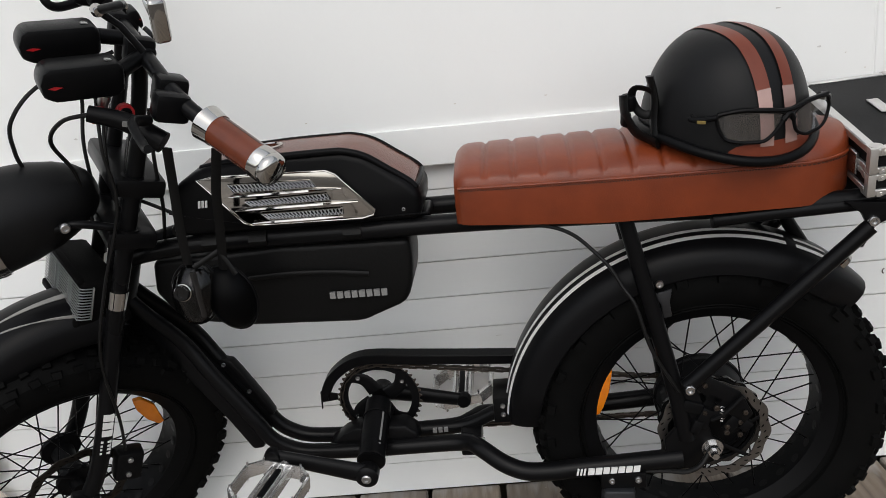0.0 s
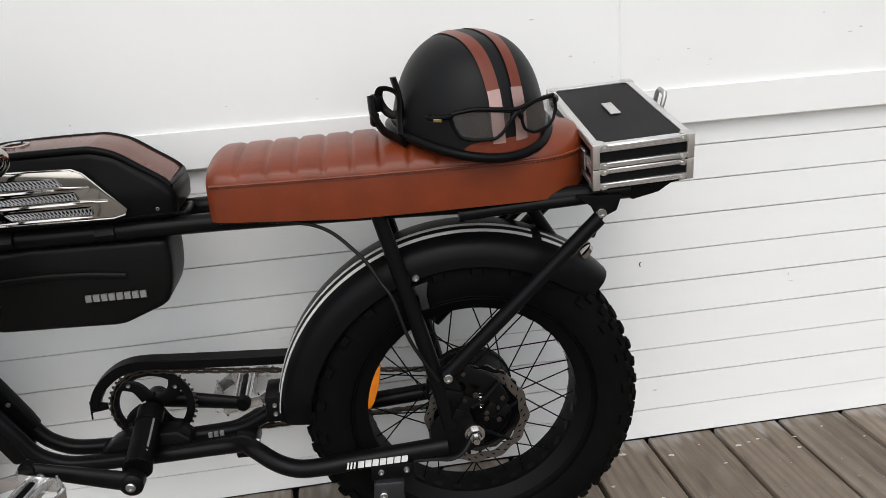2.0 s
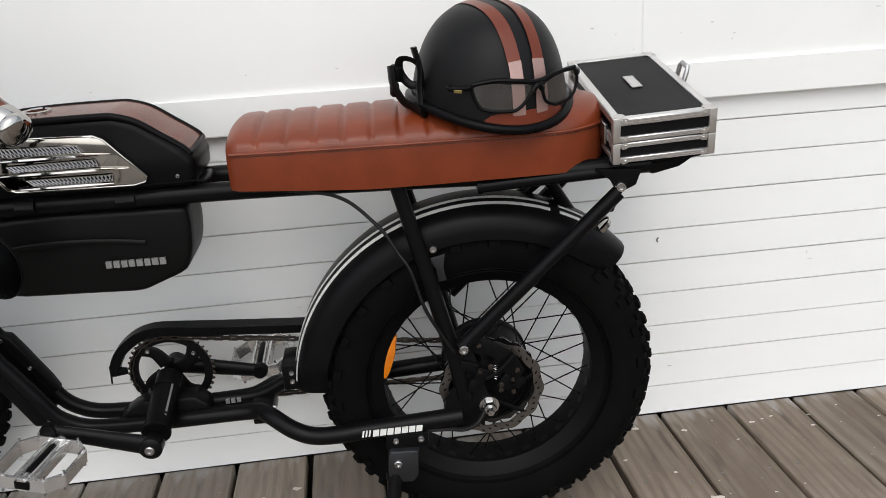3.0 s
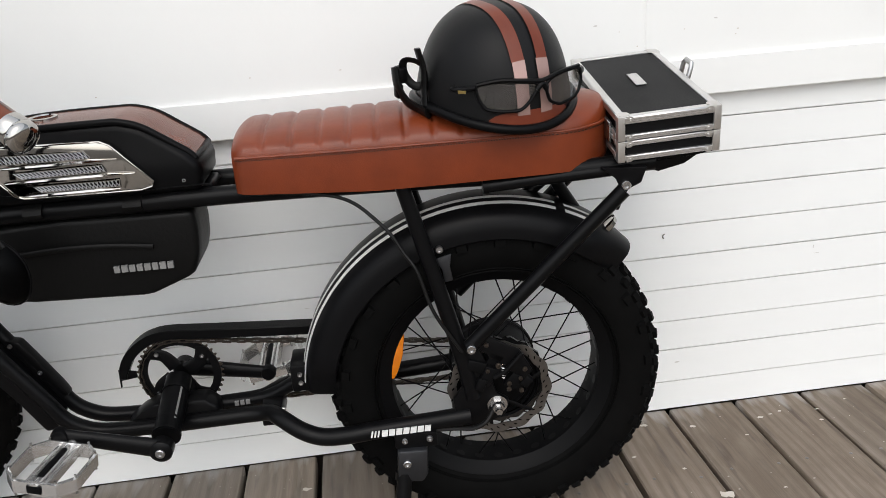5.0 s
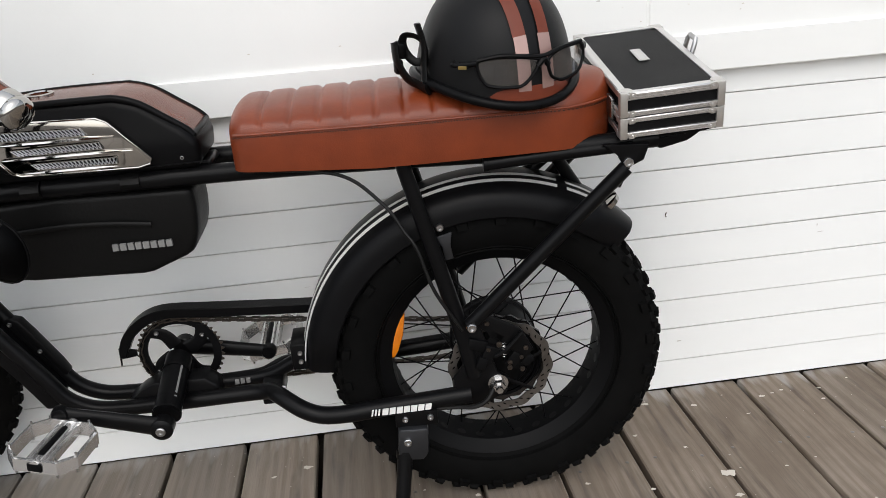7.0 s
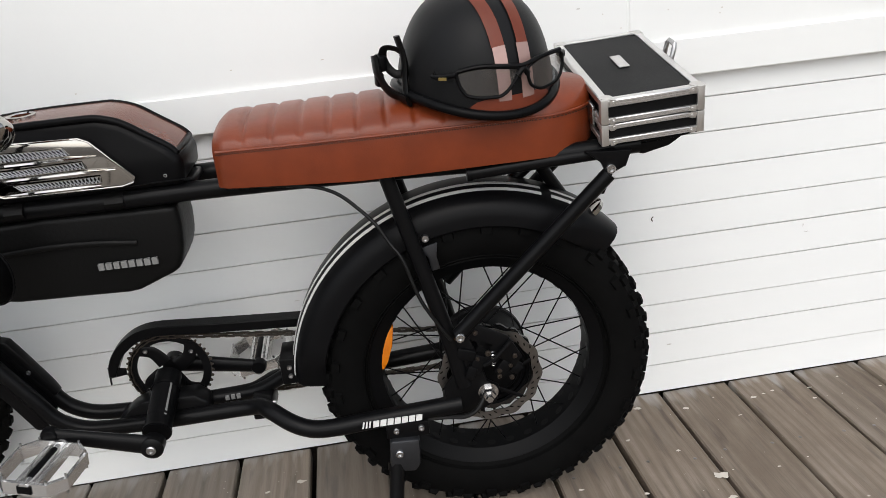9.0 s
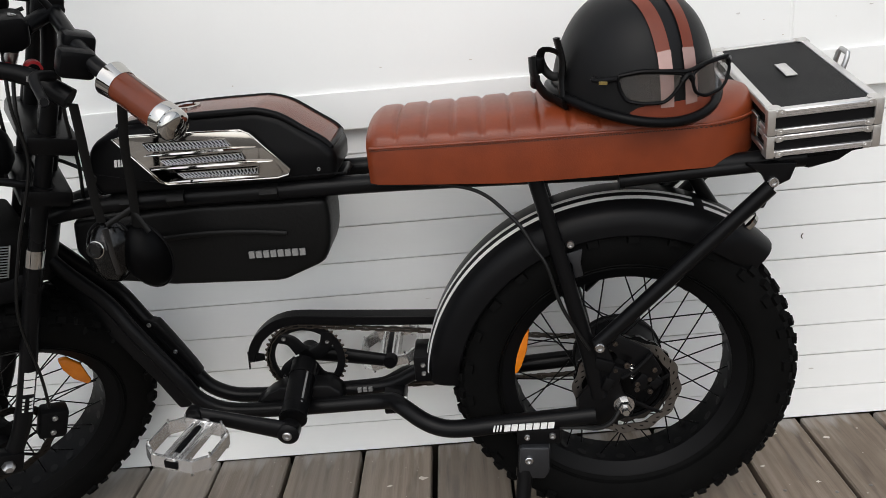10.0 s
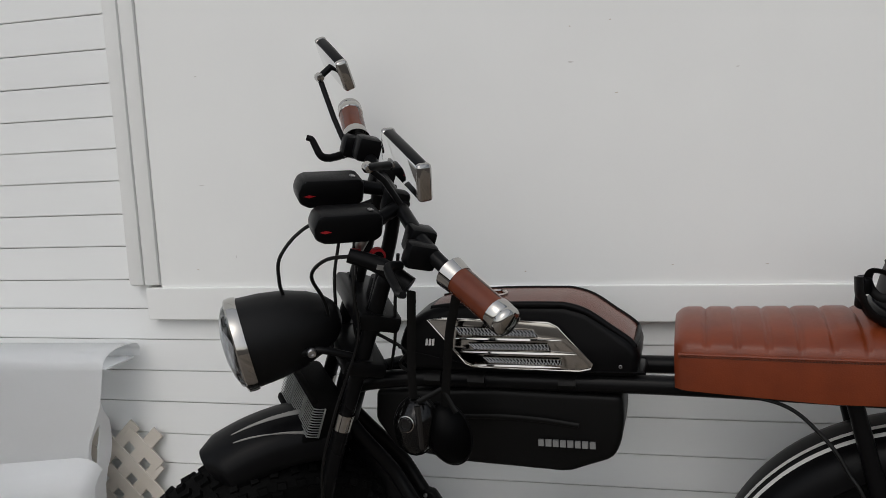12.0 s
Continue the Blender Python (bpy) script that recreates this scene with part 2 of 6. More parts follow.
def tube(bm, pts, r, seg=14, smooth=8, caps=True, flat=1.0):
    """A round bar along a line; r may be one radius or one for each end."""
    line = curve_points(pts, smooth) if smooth else [Vector(q) for q in pts]
    rings, up = [], None
    for i, c in enumerate(line):
        d = (line[min(i + 1, len(line) - 1)] - line[max(i - 1, 0)]).normalized()
        if up is None:
            up = Vector((0, 1, 0)) if abs(d.y) < 0.9 else Vector((0, 0, 1))
        side = d.cross(up).normalized()
        up = side.cross(d).normalized()
        k = i / max(1, len(line) - 1)
        rad = r if not isinstance(r, tuple) else r[0] + (r[1] - r[0]) * k
        rings.append([bm.verts.new(c + (side * math.cos(2 * math.pi * j / seg) + up * flat * math.sin(2 * math.pi * j / seg)) * rad) for j in range(seg)])
    for a, b in zip(rings, rings[1:]):
        for j in range(seg):
            bm.faces.new((a[j], a[(j + 1) % seg], b[(j + 1) % seg], b[j]))
    if caps:
        bm.faces.new(rings[0])
        bm.faces.new(rings[-1])
    return bm


def revolve(bm, profile, seg=48, m=None, arc=2 * math.pi, closed=False):
    """A turned shape about the y axis from (radius, y) points."""
    full = abs(arc - 2 * math.pi) < 1e-6
    n = seg if full else seg + 1
    rings = []
    for i in range(n):
        a = arc * i / seg
        ring = []
        for r, y in profile:
            v = Vector((r * math.cos(a), y, r * math.sin(a)))
            ring.append(bm.verts.new(m @ v if m is not None else v))
        rings.append(ring)
    k = len(profile)
    for i in range(seg):
        a, b = rings[i], rings[(i + 1) % n]
        for j in range(k if closed else k - 1):
            bm.faces.new((a[j], a[(j + 1) % k], b[(j + 1) % k], b[j]))
    return bm


def slab(bm, outline, y0, y1, bevel=0.0, m=None, seg=2):
    """A plate: an outline of (x, z) points, given depth from y0 to y1."""
    a = [bm.verts.new((x, y0, z)) for x, z in outline]
    f = bm.faces.new(a)
    g = bmesh.ops.extrude_face_region(bm, geom=[f])
    vs = [v for v in g["geom"] if isinstance(v, bmesh.types.BMVert)]
    bmesh.ops.translate(bm, vec=(0, y1 - y0, 0), verts=vs)
    if bevel:
        es = list({e for v in a + vs for e in v.link_edges})
        r = bmesh.ops.bevel(bm, geom=es, offset=bevel, segments=seg, affect="EDGES", profile=0.5)
    if m is not None:
        bmesh.ops.transform(bm, matrix=m, verts=bm.verts)
    return bm


def bolt(bm, c, r, h, axis=(0, -1, 0), sides=6):
    """A screw head with a socket, that points along axis."""
    q = Vector(axis).to_track_quat("Z", "Y").to_matrix().to_4x4()
    m = Matrix.Translation(c) @ q
    rings = []
    for rad, z, s in ((r, 0, 14), (r, h * 0.7, 14), (r * 0.82, h, 14), (r * 0.5, h, 14), (r * 0.45, h * 0.45, 14)):
        rings.append([bm.verts.new(m @ Vector((rad * math.cos(2 * math.pi * j / s), rad * math.sin(2 * math.pi * j / s), z))) for j in range(s)])
    for a, b in zip(rings, rings[1:]):
        for j in range(14):
            bm.faces.new((a[j], a[(j + 1) % 14], b[(j + 1) % 14], b[j]))
    bm.faces.new(rings[-1])
    bm.faces.new(rings[0])
    return bm


B = bmesh.new

# ---- the house wall, the deck and the ground ----
ground = part("ground", block(B(), (-600, -600, -0.55), (600, 600, -0.2405)), M_SOIL)
tagged(ground, "dark bare soil beneath the wooden deck", "ground", kind="structure")

wall = part("wall_house", block(B(), (-5.0, 0.006, 0.03), (5.0, 0.16, 2.7)), M_SIDING)
tagged(wall, "white painted clapboard house wall behind the bike", "wall", kind="structure")
# added soil-coloured block: its dark colour gives the gap above the deck its shade
gap_shade = part("wall_gap_shade", block(B(), (-5.0, 0.07, -0.24), (5.0, 0.16, 0.028)), M_SOIL)
tagged(gap_shade, "dark block added to stand in for shade in the gap beneath the clapboards", "wall", kind="structure")

PITCH = 0.0728
SILL_Z, PANEL_Z = 0.700, 0.770
PANEL_X = -1.128


def siding_board(x0, x1, z, h):
    """One lapped board: its lower edge stands proud, and throws the thin dark line."""
    bm = B()
    prof = [(0.0055, z), (-0.0050, z), (-0.0060, z + 0.002), (-0.0045, z + h - 0.0015), (0.0055, z + h - 0.0015)]
    n = max(2, int((x1 - x0) / 0.35))
    rows = []
    for i in range(n + 1):
        x = x0 + (x1 - x0) * i / n
        wob = 0.0012 * noise.noise((x * 0.9, z * 7, 0)) if 0 < i < n else 0
        rows.append([bm.verts.new((x, y + (wob if j in (1, 2, 3) else 0), zz + (wob if j in (1, 2) else 0))) for j, (y, zz) in enumerate(prof)])
    for a, b in zip(rows, rows[1:]):
        for j in range(5):
            bm.faces.new((a[j], a[(j + 1) % 5], b[(j + 1) % 5], b[j]))
    bm.faces.new(rows[0])
    bm.faces.new(rows[-1])
    return bm


LINES = [0.004, 0.072, 0.149, 0.217, 0.292, 0.364, 0.433, 0.507, 0.579, 0.650, 0.720, 0.785, 0.860, 0.931, 1.004, 1.074, 1.143, 1.214, 1.286, 1.359]
LINES += [LINES[-1] + PITCH * (k + 1) for k in range(17)]
for z, z1 in zip(LINES, LINES[1:]):
    if z < SILL_Z:
        part("siding_board", siding_board(-4.9, 4.9, z, z1 - z), M_SIDING, wall, smooth=8)
    else:
        part("siding_board", siding_board(-4.9, PANEL_X - 0.002 if z < 0.76 else -1.170, z, z1 - z), M_SIDING, wall, smooth=8)

sill = part("trim_sill", block(B(), (PANEL_X, -0.031, SILL_Z), (4.9, 0.004, PANEL_Z), bevel=0.0018), M_PANEL, smooth=15)
tagged(sill, "white painted wooden sill board below the panels", "trim", kind="structure")
for x0, x1 in ((-1.0945, 0.7112), (0.7128, 4.9)):
    pan = part("wall_panel", block(B(), (x0, -0.024, PANEL_Z - 0.002), (x1, 0.004, 2.6), bevel=0.0025), M_PANEL, smooth=15)
    tagged(pan, "flat white painted panel above the sill", "wall panel", kind="structure")
part("seam_strip", block(B(), (0.7045, -0.0222, PANEL_Z), (0.7195, 0.003, 2.59)), M_PANEL, wall)
casing = part("trim_casing", block(B(), (-1.168, -0.034, 0.775), (-1.132, 0.004, 2.6), bevel=0.006), M_PANEL, smooth=25)
part("inner_bead", block(B(), (-1.131, -0.030, 0.775), (-1.0960, 0.004, 2.6), bevel=0.003), M_PANEL, casing)
tagged(casing, "white painted upright casing beside the panel", "trim", kind="structure")

# chips and knocks in the white paint
for x, z, w, h in ((0.137, 0.807, 0.010, 0.003), (0.894, 0.819, 0.009, 0.003), (-0.120, 1.124, 0.012, 0.004), (-0.200, 1.248, 0.007, 0.004), (-1.000, 0.808, 0.011, 0.003), (-0.128, 1.254, 0.007, 0.004),
                   (0.696, 0.802, 0.006, 0.003), (0.788, 0.826, 0.006, 0.003), (0.890, 0.809, 0.006, 0.003), (0.661, 0.831, 0.006, 0.003), (-0.026, 0.807, 0.008, 0.003), (-0.298, 0.797, 0.007, 0.003)):
    bm = B()
    ring = [bm.verts.new((x + w * 0.30 * math.cos(a) * (0.6 + 0.5 * random.random()), -0.0255 if z > 0.78 else -0.0105, z + h * 0.36 * math.sin(a) * (0.6 + 0.5 * random.random()))) for a in [math.tau * i / 9 for i in range(9)]]
    bm.faces.new(ring)
    part("paint_chip", bm, M_LATTICE, wall)
hook = [(0.7615, 0.4155), (0.7585, 0.4130), (0.7580, 0.4090), (0.7605, 0.4055)]
part("paint_chip", tube(B(), [(x, -0.0060, z) for x, z in hook], 0.0011, 6, 4, flat=0.5), M_CHAIN, wall)
scuff = random.Random(11)
for _ in range(26):
    x, z = scuff.uniform(-1.0, 1.25), scuff.choice((scuff.uniform(0.80, 1.42), scuff.uniform(0.79, 0.90), scuff.uniform(0.05, 0.68)))
    w, h = scuff.uniform(0.002, 0.009), scuff.uniform(0.0006, 0.0022)
    if scuff.random() < 0.3:
        w, h = h, w * 0.7
    bm = B()
    ring = [bm.verts.new((x + w * math.cos(a) * (0.5 + 0.6 * scuff.random()), -0.0252 if z > 0.78 else -0.0074, z + h * math.sin(a) * (0.5 + 0.6 * scuff.random()))) for a in [math.tau * i / 9 for i in range(9)]]
    bm.faces.new(ring)
    part("scuff_mark", bm, M_SCUFF, wall)

DECK = part("deck", block(B(), (-5.0, -3.6, -0.24), (5.0, 0.0, -0.20)), M_SOIL)
for y in (-0.25, -1.2, -2.2, -3.2):
    part("joist", block(B(), (-5.0, y - 0.02, -0.20), (5.0, y + 0.02, -0.032), bevel=0.002), M_DECK, DECK)
tagged(DECK, "weathered brown-grey wooden deck of bare planks", "deck", kind="structure")
PLANK = 0.155
rng = random.Random(4)
GAPS = {k: 0.0055 + 0.004 * rng.random() for k in range(-34, 36)}
GAPS[0] = 0.013
GAPS[4] = 0.011
for k in range(-30, 32):
    x0, x1 = k * PLANK + GAPS[k] / 2, (k + 1) * PLANK - GAPS[k + 1] / 2
    bm = B()
    n = 14
    rows = []
    for i in range(n + 1):
        y = -0.003 - 3.55 * i / n
        e = [0.0009 * noise.noise((k * 3.1, y * 4, s)) for s in (0, 5, 9)]
        rows.append([bm.verts.new(q) for q in ((x0 + e[0], y, -0.03), (x0 + e[0], y, -0.004), (x0 + 0.003 + e[0], y, -0.0005 + e[2]), ((x0 + x1) / 2, y, 0.0006 + e[2]),
                                               (x1 - 0.003 + e[1], y, -0.0005 + e[2]), (x1 + e[1], y, -0.004), (x1 + e[1], y, -0.03))])
    for a, b in zip(rows, rows[1:]):
        for j in range(7):
            bm.faces.new((a[j], a[(j + 1) % 7], b[(j + 1) % 7], b[j]))
    bm.faces.new(rows[0])
    bm.faces.new(rows[-1])
    part("plank", bm, M_DECK, DECK)

# nail heads over the joists, and flecks of white paint
for k in range(-9, 11):
    for y in (-0.25, -1.2):
        for fx in (0.03, 0.125):
            c = (k * PLANK + fx + rng.uniform(-0.006, 0.006), y + rng.uniform(-0.008, 0.008), 0.0002)
            bm = B()
            ring = [bm.verts.new((c[0] + 0.0038 * math.cos(a), c[1] + 0.0038 * math.sin(a), c[2])) for a in [math.tau * i / 10 for i in range(10)]]
            top = bm.verts.new((c[0], c[1], 0.0014))
            for i in range(10):
                bm.faces.new((ring[i], ring[(i + 1) % 10], top))
            part("nail_head", bm, M_DISC, DECK)
bm = B()
for _ in range(230):
    x, y = rng.uniform(-1.2, 1.8), -abs(rng.gauss(0, 0.32)) - 0.016
    r = 0.0008 + 0.0038 * rng.random() ** 5
    sq = rng.uniform(0.4, 1.0)
    t0 = rng.uniform(0, 3)
    pts = []
    for i in range(8):
        a = math.tau * i / 8
        q = r * (0.6 + 0.6 * rng.random())
        pts.append(bm.verts.new((x + q * math.cos(a + t0) * 1.4, y + q * sq * math.sin(a + t0), 0.0022)))
    bm.faces.new(pts)
for x, y, w in ((0.766, -0.322, 0.020), (0.798, -0.085, 0.009), (0.950, -0.085, 0.009), (0.756, -0.388, 0.010), (-0.023, -0.123, 0.012), (0.700, -0.056, 0.011), (1.067, -0.124, 0.006), (0.640, -0.166, 0.006), (0.721, -0.227, 0.006), (0.5025, -0.297, 0.007)):
    pts = [bm.verts.new((x + w * rng.uniform(0.5, 1) * math.cos(a), y + w * 0.7 * rng.uniform(0.4, 1) * math.sin(a), 0.0024)) for a in [math.tau * i / 14 for i in range(14)]]
    bm.faces.new(pts)
tagged(part("paint_fleck", bm, M_LATTICE, DECK, "flecks of old white paint"), kind="stuff")

# ---- the fat-tyred electric bike ----
LEAN_DEG, YAW_DEG, STAND_Y = 4.1, -2.9, -0.229
ON_BIKE = pose(0.35, STAND_Y, 0, LEAN_DEG, 0, YAW_DEG) @ Matrix.Translation((-0.35, 0, 0))
BIKE = thing("electric_bike", "black fat-tyred electric bicycle leaning on its kickstand", "bicycle", ON_BIKE)
REAR = Vector((0.352, 0.0, 0.2905))
GUARD_C = Vector((0.3485, 0.0, 0.284))
TYRE_R = 0.283

# steering: the fork, front wheel and handlebar are turned to the bike's left about the raked steering axis
RAKE, STEER = radians(20.5), radians(37.2)
f0 = Vector((-math.cos(RAKE), 0, math.sin(RAKE)))
axis_up = Vector((math.sin(RAKE), 0, math.cos(RAKE)))
r0 = Vector((0, 1, 0))
fwd = f0 * math.cos(STEER) - r0 * math.sin(STEER)
rgt = r0 * math.cos(STEER) + f0 * math.sin(STEER)
AXIS_P = Vector((-0.7103, -0.052, 0.2590))
# columns: backwards, to the right, up along the axis
ST = Matrix.Translation(AXIS_P) @ Matrix((-fwd, rgt, axis_up)).transposed().to_4x4()
FRONT = Vector((-0.043, 0, 0.000))


def knob(bm, m, sx, sy, sz):
    q = [m @ Vector((x * sx * k, y * sy * k, z)) for z, k in ((-0.002, 1.12), (sz, 0.92)) for x, y in ((-.5, -.5), (.5, -.5), (.5, .5), (-.5, .5))]
    v = [bm.verts.new(c) for c in q]
    for f in ((4, 5, 6, 7), (0, 1, 5, 4), (1, 2, 6, 5), (2, 3, 7, 6), (3, 0, 4, 7)):
        bm.faces.new([v[i] for i in f])


def wheel(name, parent, m, rear):
    """A 20 by 4 inch wheel about the y axis: rim, tyre with knobs, hub, laced spokes and brake disc."""
    bm = B()
    revolve(bm, [(0.208, -0.042), (0.204, -0.044), (0.199, -0.041), (0.191, -0.036), (0.183, -0.030), (0.181, 0), (0.183, 0.030), (0.191, 0.036), (0.199, 0.041), (0.204, 0.044), (0.208, 0.042), (0.203, 0)], 72, closed=True)
    w = part(name, bm, M_ALLOY, parent)
    w.matrix_local = m
    bm = B()
    half = [(0.202, 0.041), (0.208, 0.048), (0.218, 0.054), (0.236, 0.0595), (0.255, 0.059), (0.270, 0.053), (0.279, 0.041), (0.2835, 0.023), (0.285, 0.0)]
    revolve(bm, half + [(r, -y) for r, y in half[-2::-1]], 96, closed=True)
    # fine moulded rings on the side wall
    for s in (-1, 1):
        for rr in (0.2095, 0.2135):
            revolve(bm, [(rr - 0.0012, s * 0.051), (rr, s * 0.054), (rr + 0.0012, s * 0.052)], 72)
    n = 52
    for i in range(n):
        for row, (lat, r, tilt, sx, sy, sz, ph) in enumerate(((-0.008, 0.2845, 0, 0.017, 0.011, 0.007, 0), (0.010, 0.2845, 0, 0.017, 0.011, 0.007, 0.5), (-0.030, 0.2815, -22, 0.014, 0.012, 0.008, 0.25),
                                                               (0.030, 0.2815, 22, 0.014, 0.012, 0.008, 0.75), (-0.049, 0.2730, -52, 0.015, 0.012, 0.007, 0.0), (0.049, 0.2730, 52, 0.015, 0.012, 0.007, 0.5))):
            a = math.tau * (i + ph) / n
            knob(bm, Matrix.Rotation(-a, 4, "Y") @ Matrix.Translation((r, lat, 0)) @ pose(0, 0, 0, 0, 90, 0) @ pose(0, 0, 0, -tilt, 0, 8 if i % 2 else -8), sx, sy, sz)
        if i % 2 == 0:
            for s in (-1, 1):
                a = math.tau * (i + 0.3) / n
                knob(bm, Matrix.Rotation(-a, 4, "Y") @ Matrix.Translation((0.2610, s * 0.0575, 0)) @ pose(0, 0, 0, 0, 90, 0) @ pose(0, 0, 0, -80 * s, 0, 0), 0.018, 0.013, 0.0065)
    if not rear:
        for v in bm.verts:
            r = math.hypot(v.co.x, v.co.z)
            k = 1 - 0.026 * max(0.0, (r - 0.205) / 0.08)
            v.co.x, v.co.z = v.co.x * k, v.co.z * k
    part("tyre", bm, M_RUBBER, w, "black knobbly fat tyre", smooth=30)
    # round cut-outs of the rim bed, closed by the rim tape
    bm = B()
    for s in (-1, 1):
        for i in range(32):
            a = math.tau * (i + 0.25 + 0.25 * s) / 32
            q = Matrix.Rotation(-a, 4, "Y") @ Matrix.Translation((0.1806, s * 0.018, 0))
            v = [bm.verts.new(q @ Vector((0, 0.0075 * math.cos(k), 0.0085 * math.sin(k)))) for k in [math.tau * j / 12 for j in range(12)]]
            bm.faces.new(v)
    tagged(part("rim_tape", bm, M_BAG, w), kind="stuff")
    bm = B()
    if rear:
        revolve(bm, [(0.0, -0.070), (0.022, -0.070), (0.024, -0.058), (0.052, -0.056), (0.060, -0.050), (0.072, -0.046), (0.078, -0.040), (0.078, -0.030), (0.074, -0.028), (0.074, 0.028), (0.078, 0.030), (0.078, 0.040), (0.070, 0.046), (0.03, 0.05), (0.0, 0.055)], 64)
    else:
        revolve(bm, [(0.0, -0.062), (0.012, -0.062), (0.014, -0.046), (0.032, -0.044), (0.032, -0.034), (0.020, -0.028), (0.017, 0.0), (0.020, 0.030), (0.034, 0.036), (0.034, 0.044), (0.014, 0.046), (0.012, 0.062), (0, 0.062)], 40)
    part("hub", bm, M_ALLOY, w, "black hub motor" if rear else "black front hub")
    # spokes
    hub_r, hub_y = (0.076, 0.034) if rear else (0.031, 0.039)
    meshes = {}
    for i in range(36):
        side = -1 if i % 2 else 1
        lead = 1 if i % 4 < 2 else -1
        key = (side, lead)
        if key not in meshes:
            bm = B()
            off = lead * (0.55 if rear else 1.05)
            tube(bm, [(hub_r * math.cos(off), side * hub_y, hub_r * math.sin(off)), (0.182, side * 0.012, 0.0)], 0.0013, 6, 0)
            ob = part("spoke", bm, M_FRAME, w)
            meshes[key] = ob.data
            ob.matrix_local = Matrix.Rotation(math.tau * i / 36, 4, "Y")
        else:
            shared("spoke", meshes[key], w, Matrix.Rotation(math.tau * i / 36, 4, "Y"))
    # brake disc with wavy edge and slots
    R, y = (0.088, -0.073) if rear else (0.086, -0.056)
    bm = B()
    k = 96
    rows = []
    for j in range(k):
        a = math.tau * j / k
        ro = R + 0.0022 * math.sin(12 * a)
        ri = R - 0.015 + 0.0015 * math.sin(12 * a + 1)
        rows.append([bm.verts.new((rr * math.cos(a), y + dy, rr * math.sin(a))) for rr, dy in ((ri, -0.001), (ro, -0.001), (ro, 0.001), (ri, 0.001))])
    for j in range(k):
        a, b = rows[j], rows[(j + 1) % k]
        for q in range(4):
            bm.faces.new((a[q], a[(q + 1) % 4], b[(q + 1) % 4], b[q]))
    # the front disc takes the steel that is coloured darker for shade
    part("brake_disc", bm, M_DISC if rear else M_SHADED_DISC, w, "worn steel brake disc")
    for j in range(6):
        a = math.tau * j / 6
        part("disc_arm", tube(B(), [(0.028 * math.cos(a), y, 0.028 * math.sin(a)), ((R - 0.012) * math.cos(a + 0.5), y, (R - 0.012) * math.sin(a + 0.5))], 0.0035, 6, 0, flat=0.3), M_ALLOY, w)
    bm = B()
    for j in range(48):
        a = math.tau * j / 48
        q = Matrix.Rotation(-a, 4, "Y") @ Matrix.Translation((R - 0.004 - 0.004 * (j % 3), y - 0.0014, 0)) @ pose(0, 0, 0, 0, 35, 0)
        v = [bm.verts.new(q @ Vector((0.0013 * math.cos(t), 0, 0.0035 * math.sin(t)))) for t in [math.tau * s / 8 for s in range(8)]]
        bm.faces.new(v)
    tagged(part("disc_slots", bm, M_PLASTIC, w), kind="stuff")
    return w


W_REAR = wheel("rear_wheel", BIKE, Matrix.Translation(REAR) @ Matrix.Rotation(radians(12), 4, "Y"), True)
W_FRONT = wheel("front_wheel", BIKE, ST @ Matrix.Translation(FRONT + Vector((-0.005, 0.015, 0.008))) @ pose(0, 0, 0, 0, 0, 8) @ pose(0, 0, 0, 7, 0, 0) @ Matrix.Rotation(radians(7), 4, "Y"), False)


def both(path, v):
    return [[(x, s * (w if w is not None else v), h) for x, w, h in path] for s in (-1, 1)]


# frame
FR = part("frame", tube(B(), [(-0.545, -0.05, 0.700), (-0.599, -0.05, 0.556)], 0.026, 24, 0), M_FRAME, BIKE, "satin black steel frame")
for s in (-1, 1):
    top = [(-0.560, s * 0.012 - 0.045, 0.650), (-0.52, s * 0.034 - 0.022, 0.660), (-0.43, s * 0.044, 0.665), (-0.2, s * 0.046, 0.667), (0.0, s * 0.048, 0.668), (0.25, s * 0.06, 0.667), (0.45, s * 0.078, 0.668), (0.605, s * 0.080, 0.672)]
    part("top_tube", tube(B(), top, 0.0150, 18), M_FRAME, FR)
    down = [(-0.590, s * 0.012 - 0.045, 0.612), (-0.558, s * 0.020 - 0.028, 0.556), (-0.515, s * 0.024, 0.484), (-0.4775, s * 0.025, 0.420), (-0.421, s * 0.025, 0.327), (-0.400, s * 0.025, 0.2895), (-0.378, s * 0.025, 0.2695),
            (-0.346, s * 0.025, 0.2562), (-0.302, s * 0.025, 0.2525), (-0.25, s * 0.025, 0.2525), (-0.192, s * 0.025, 0.2535), (-0.121, s * 0.025, 0.256), (-0.07, s * 0.027, 0.2585), (-0.045, s * 0.037, 0.2635),
            (-0.026, s * 0.055, 0.2625), (0.0105, s * 0.078, 0.2475), (0.046, s * 0.088, 0.238), (0.09, s * 0.092, 0.239), (0.13, s * 0.092, 0.2425), (0.298, s * 0.092, 0.2545)]
    part("chainstay", tube(B(), down, (0.0122, 0.0158), 18, 5), M_FRAME, FR)
    part("seat_tube", tube(B(), [(0.214, s * 0.072, 0.680), (0.2466, s * 0.080, 0.549), (0.289, s * 0.088, 0.373), (0.305, s * 0.090, 0.290)], (0.0115, 0.0145), 18), M_FRAME, FR)
    part("rack_stay", tube(B(), [(0.302, s * 0.104, 0.393), (0.553, s * 0.104, 0.637)], 0.0118, 16, 0), M_FRAME, FR)
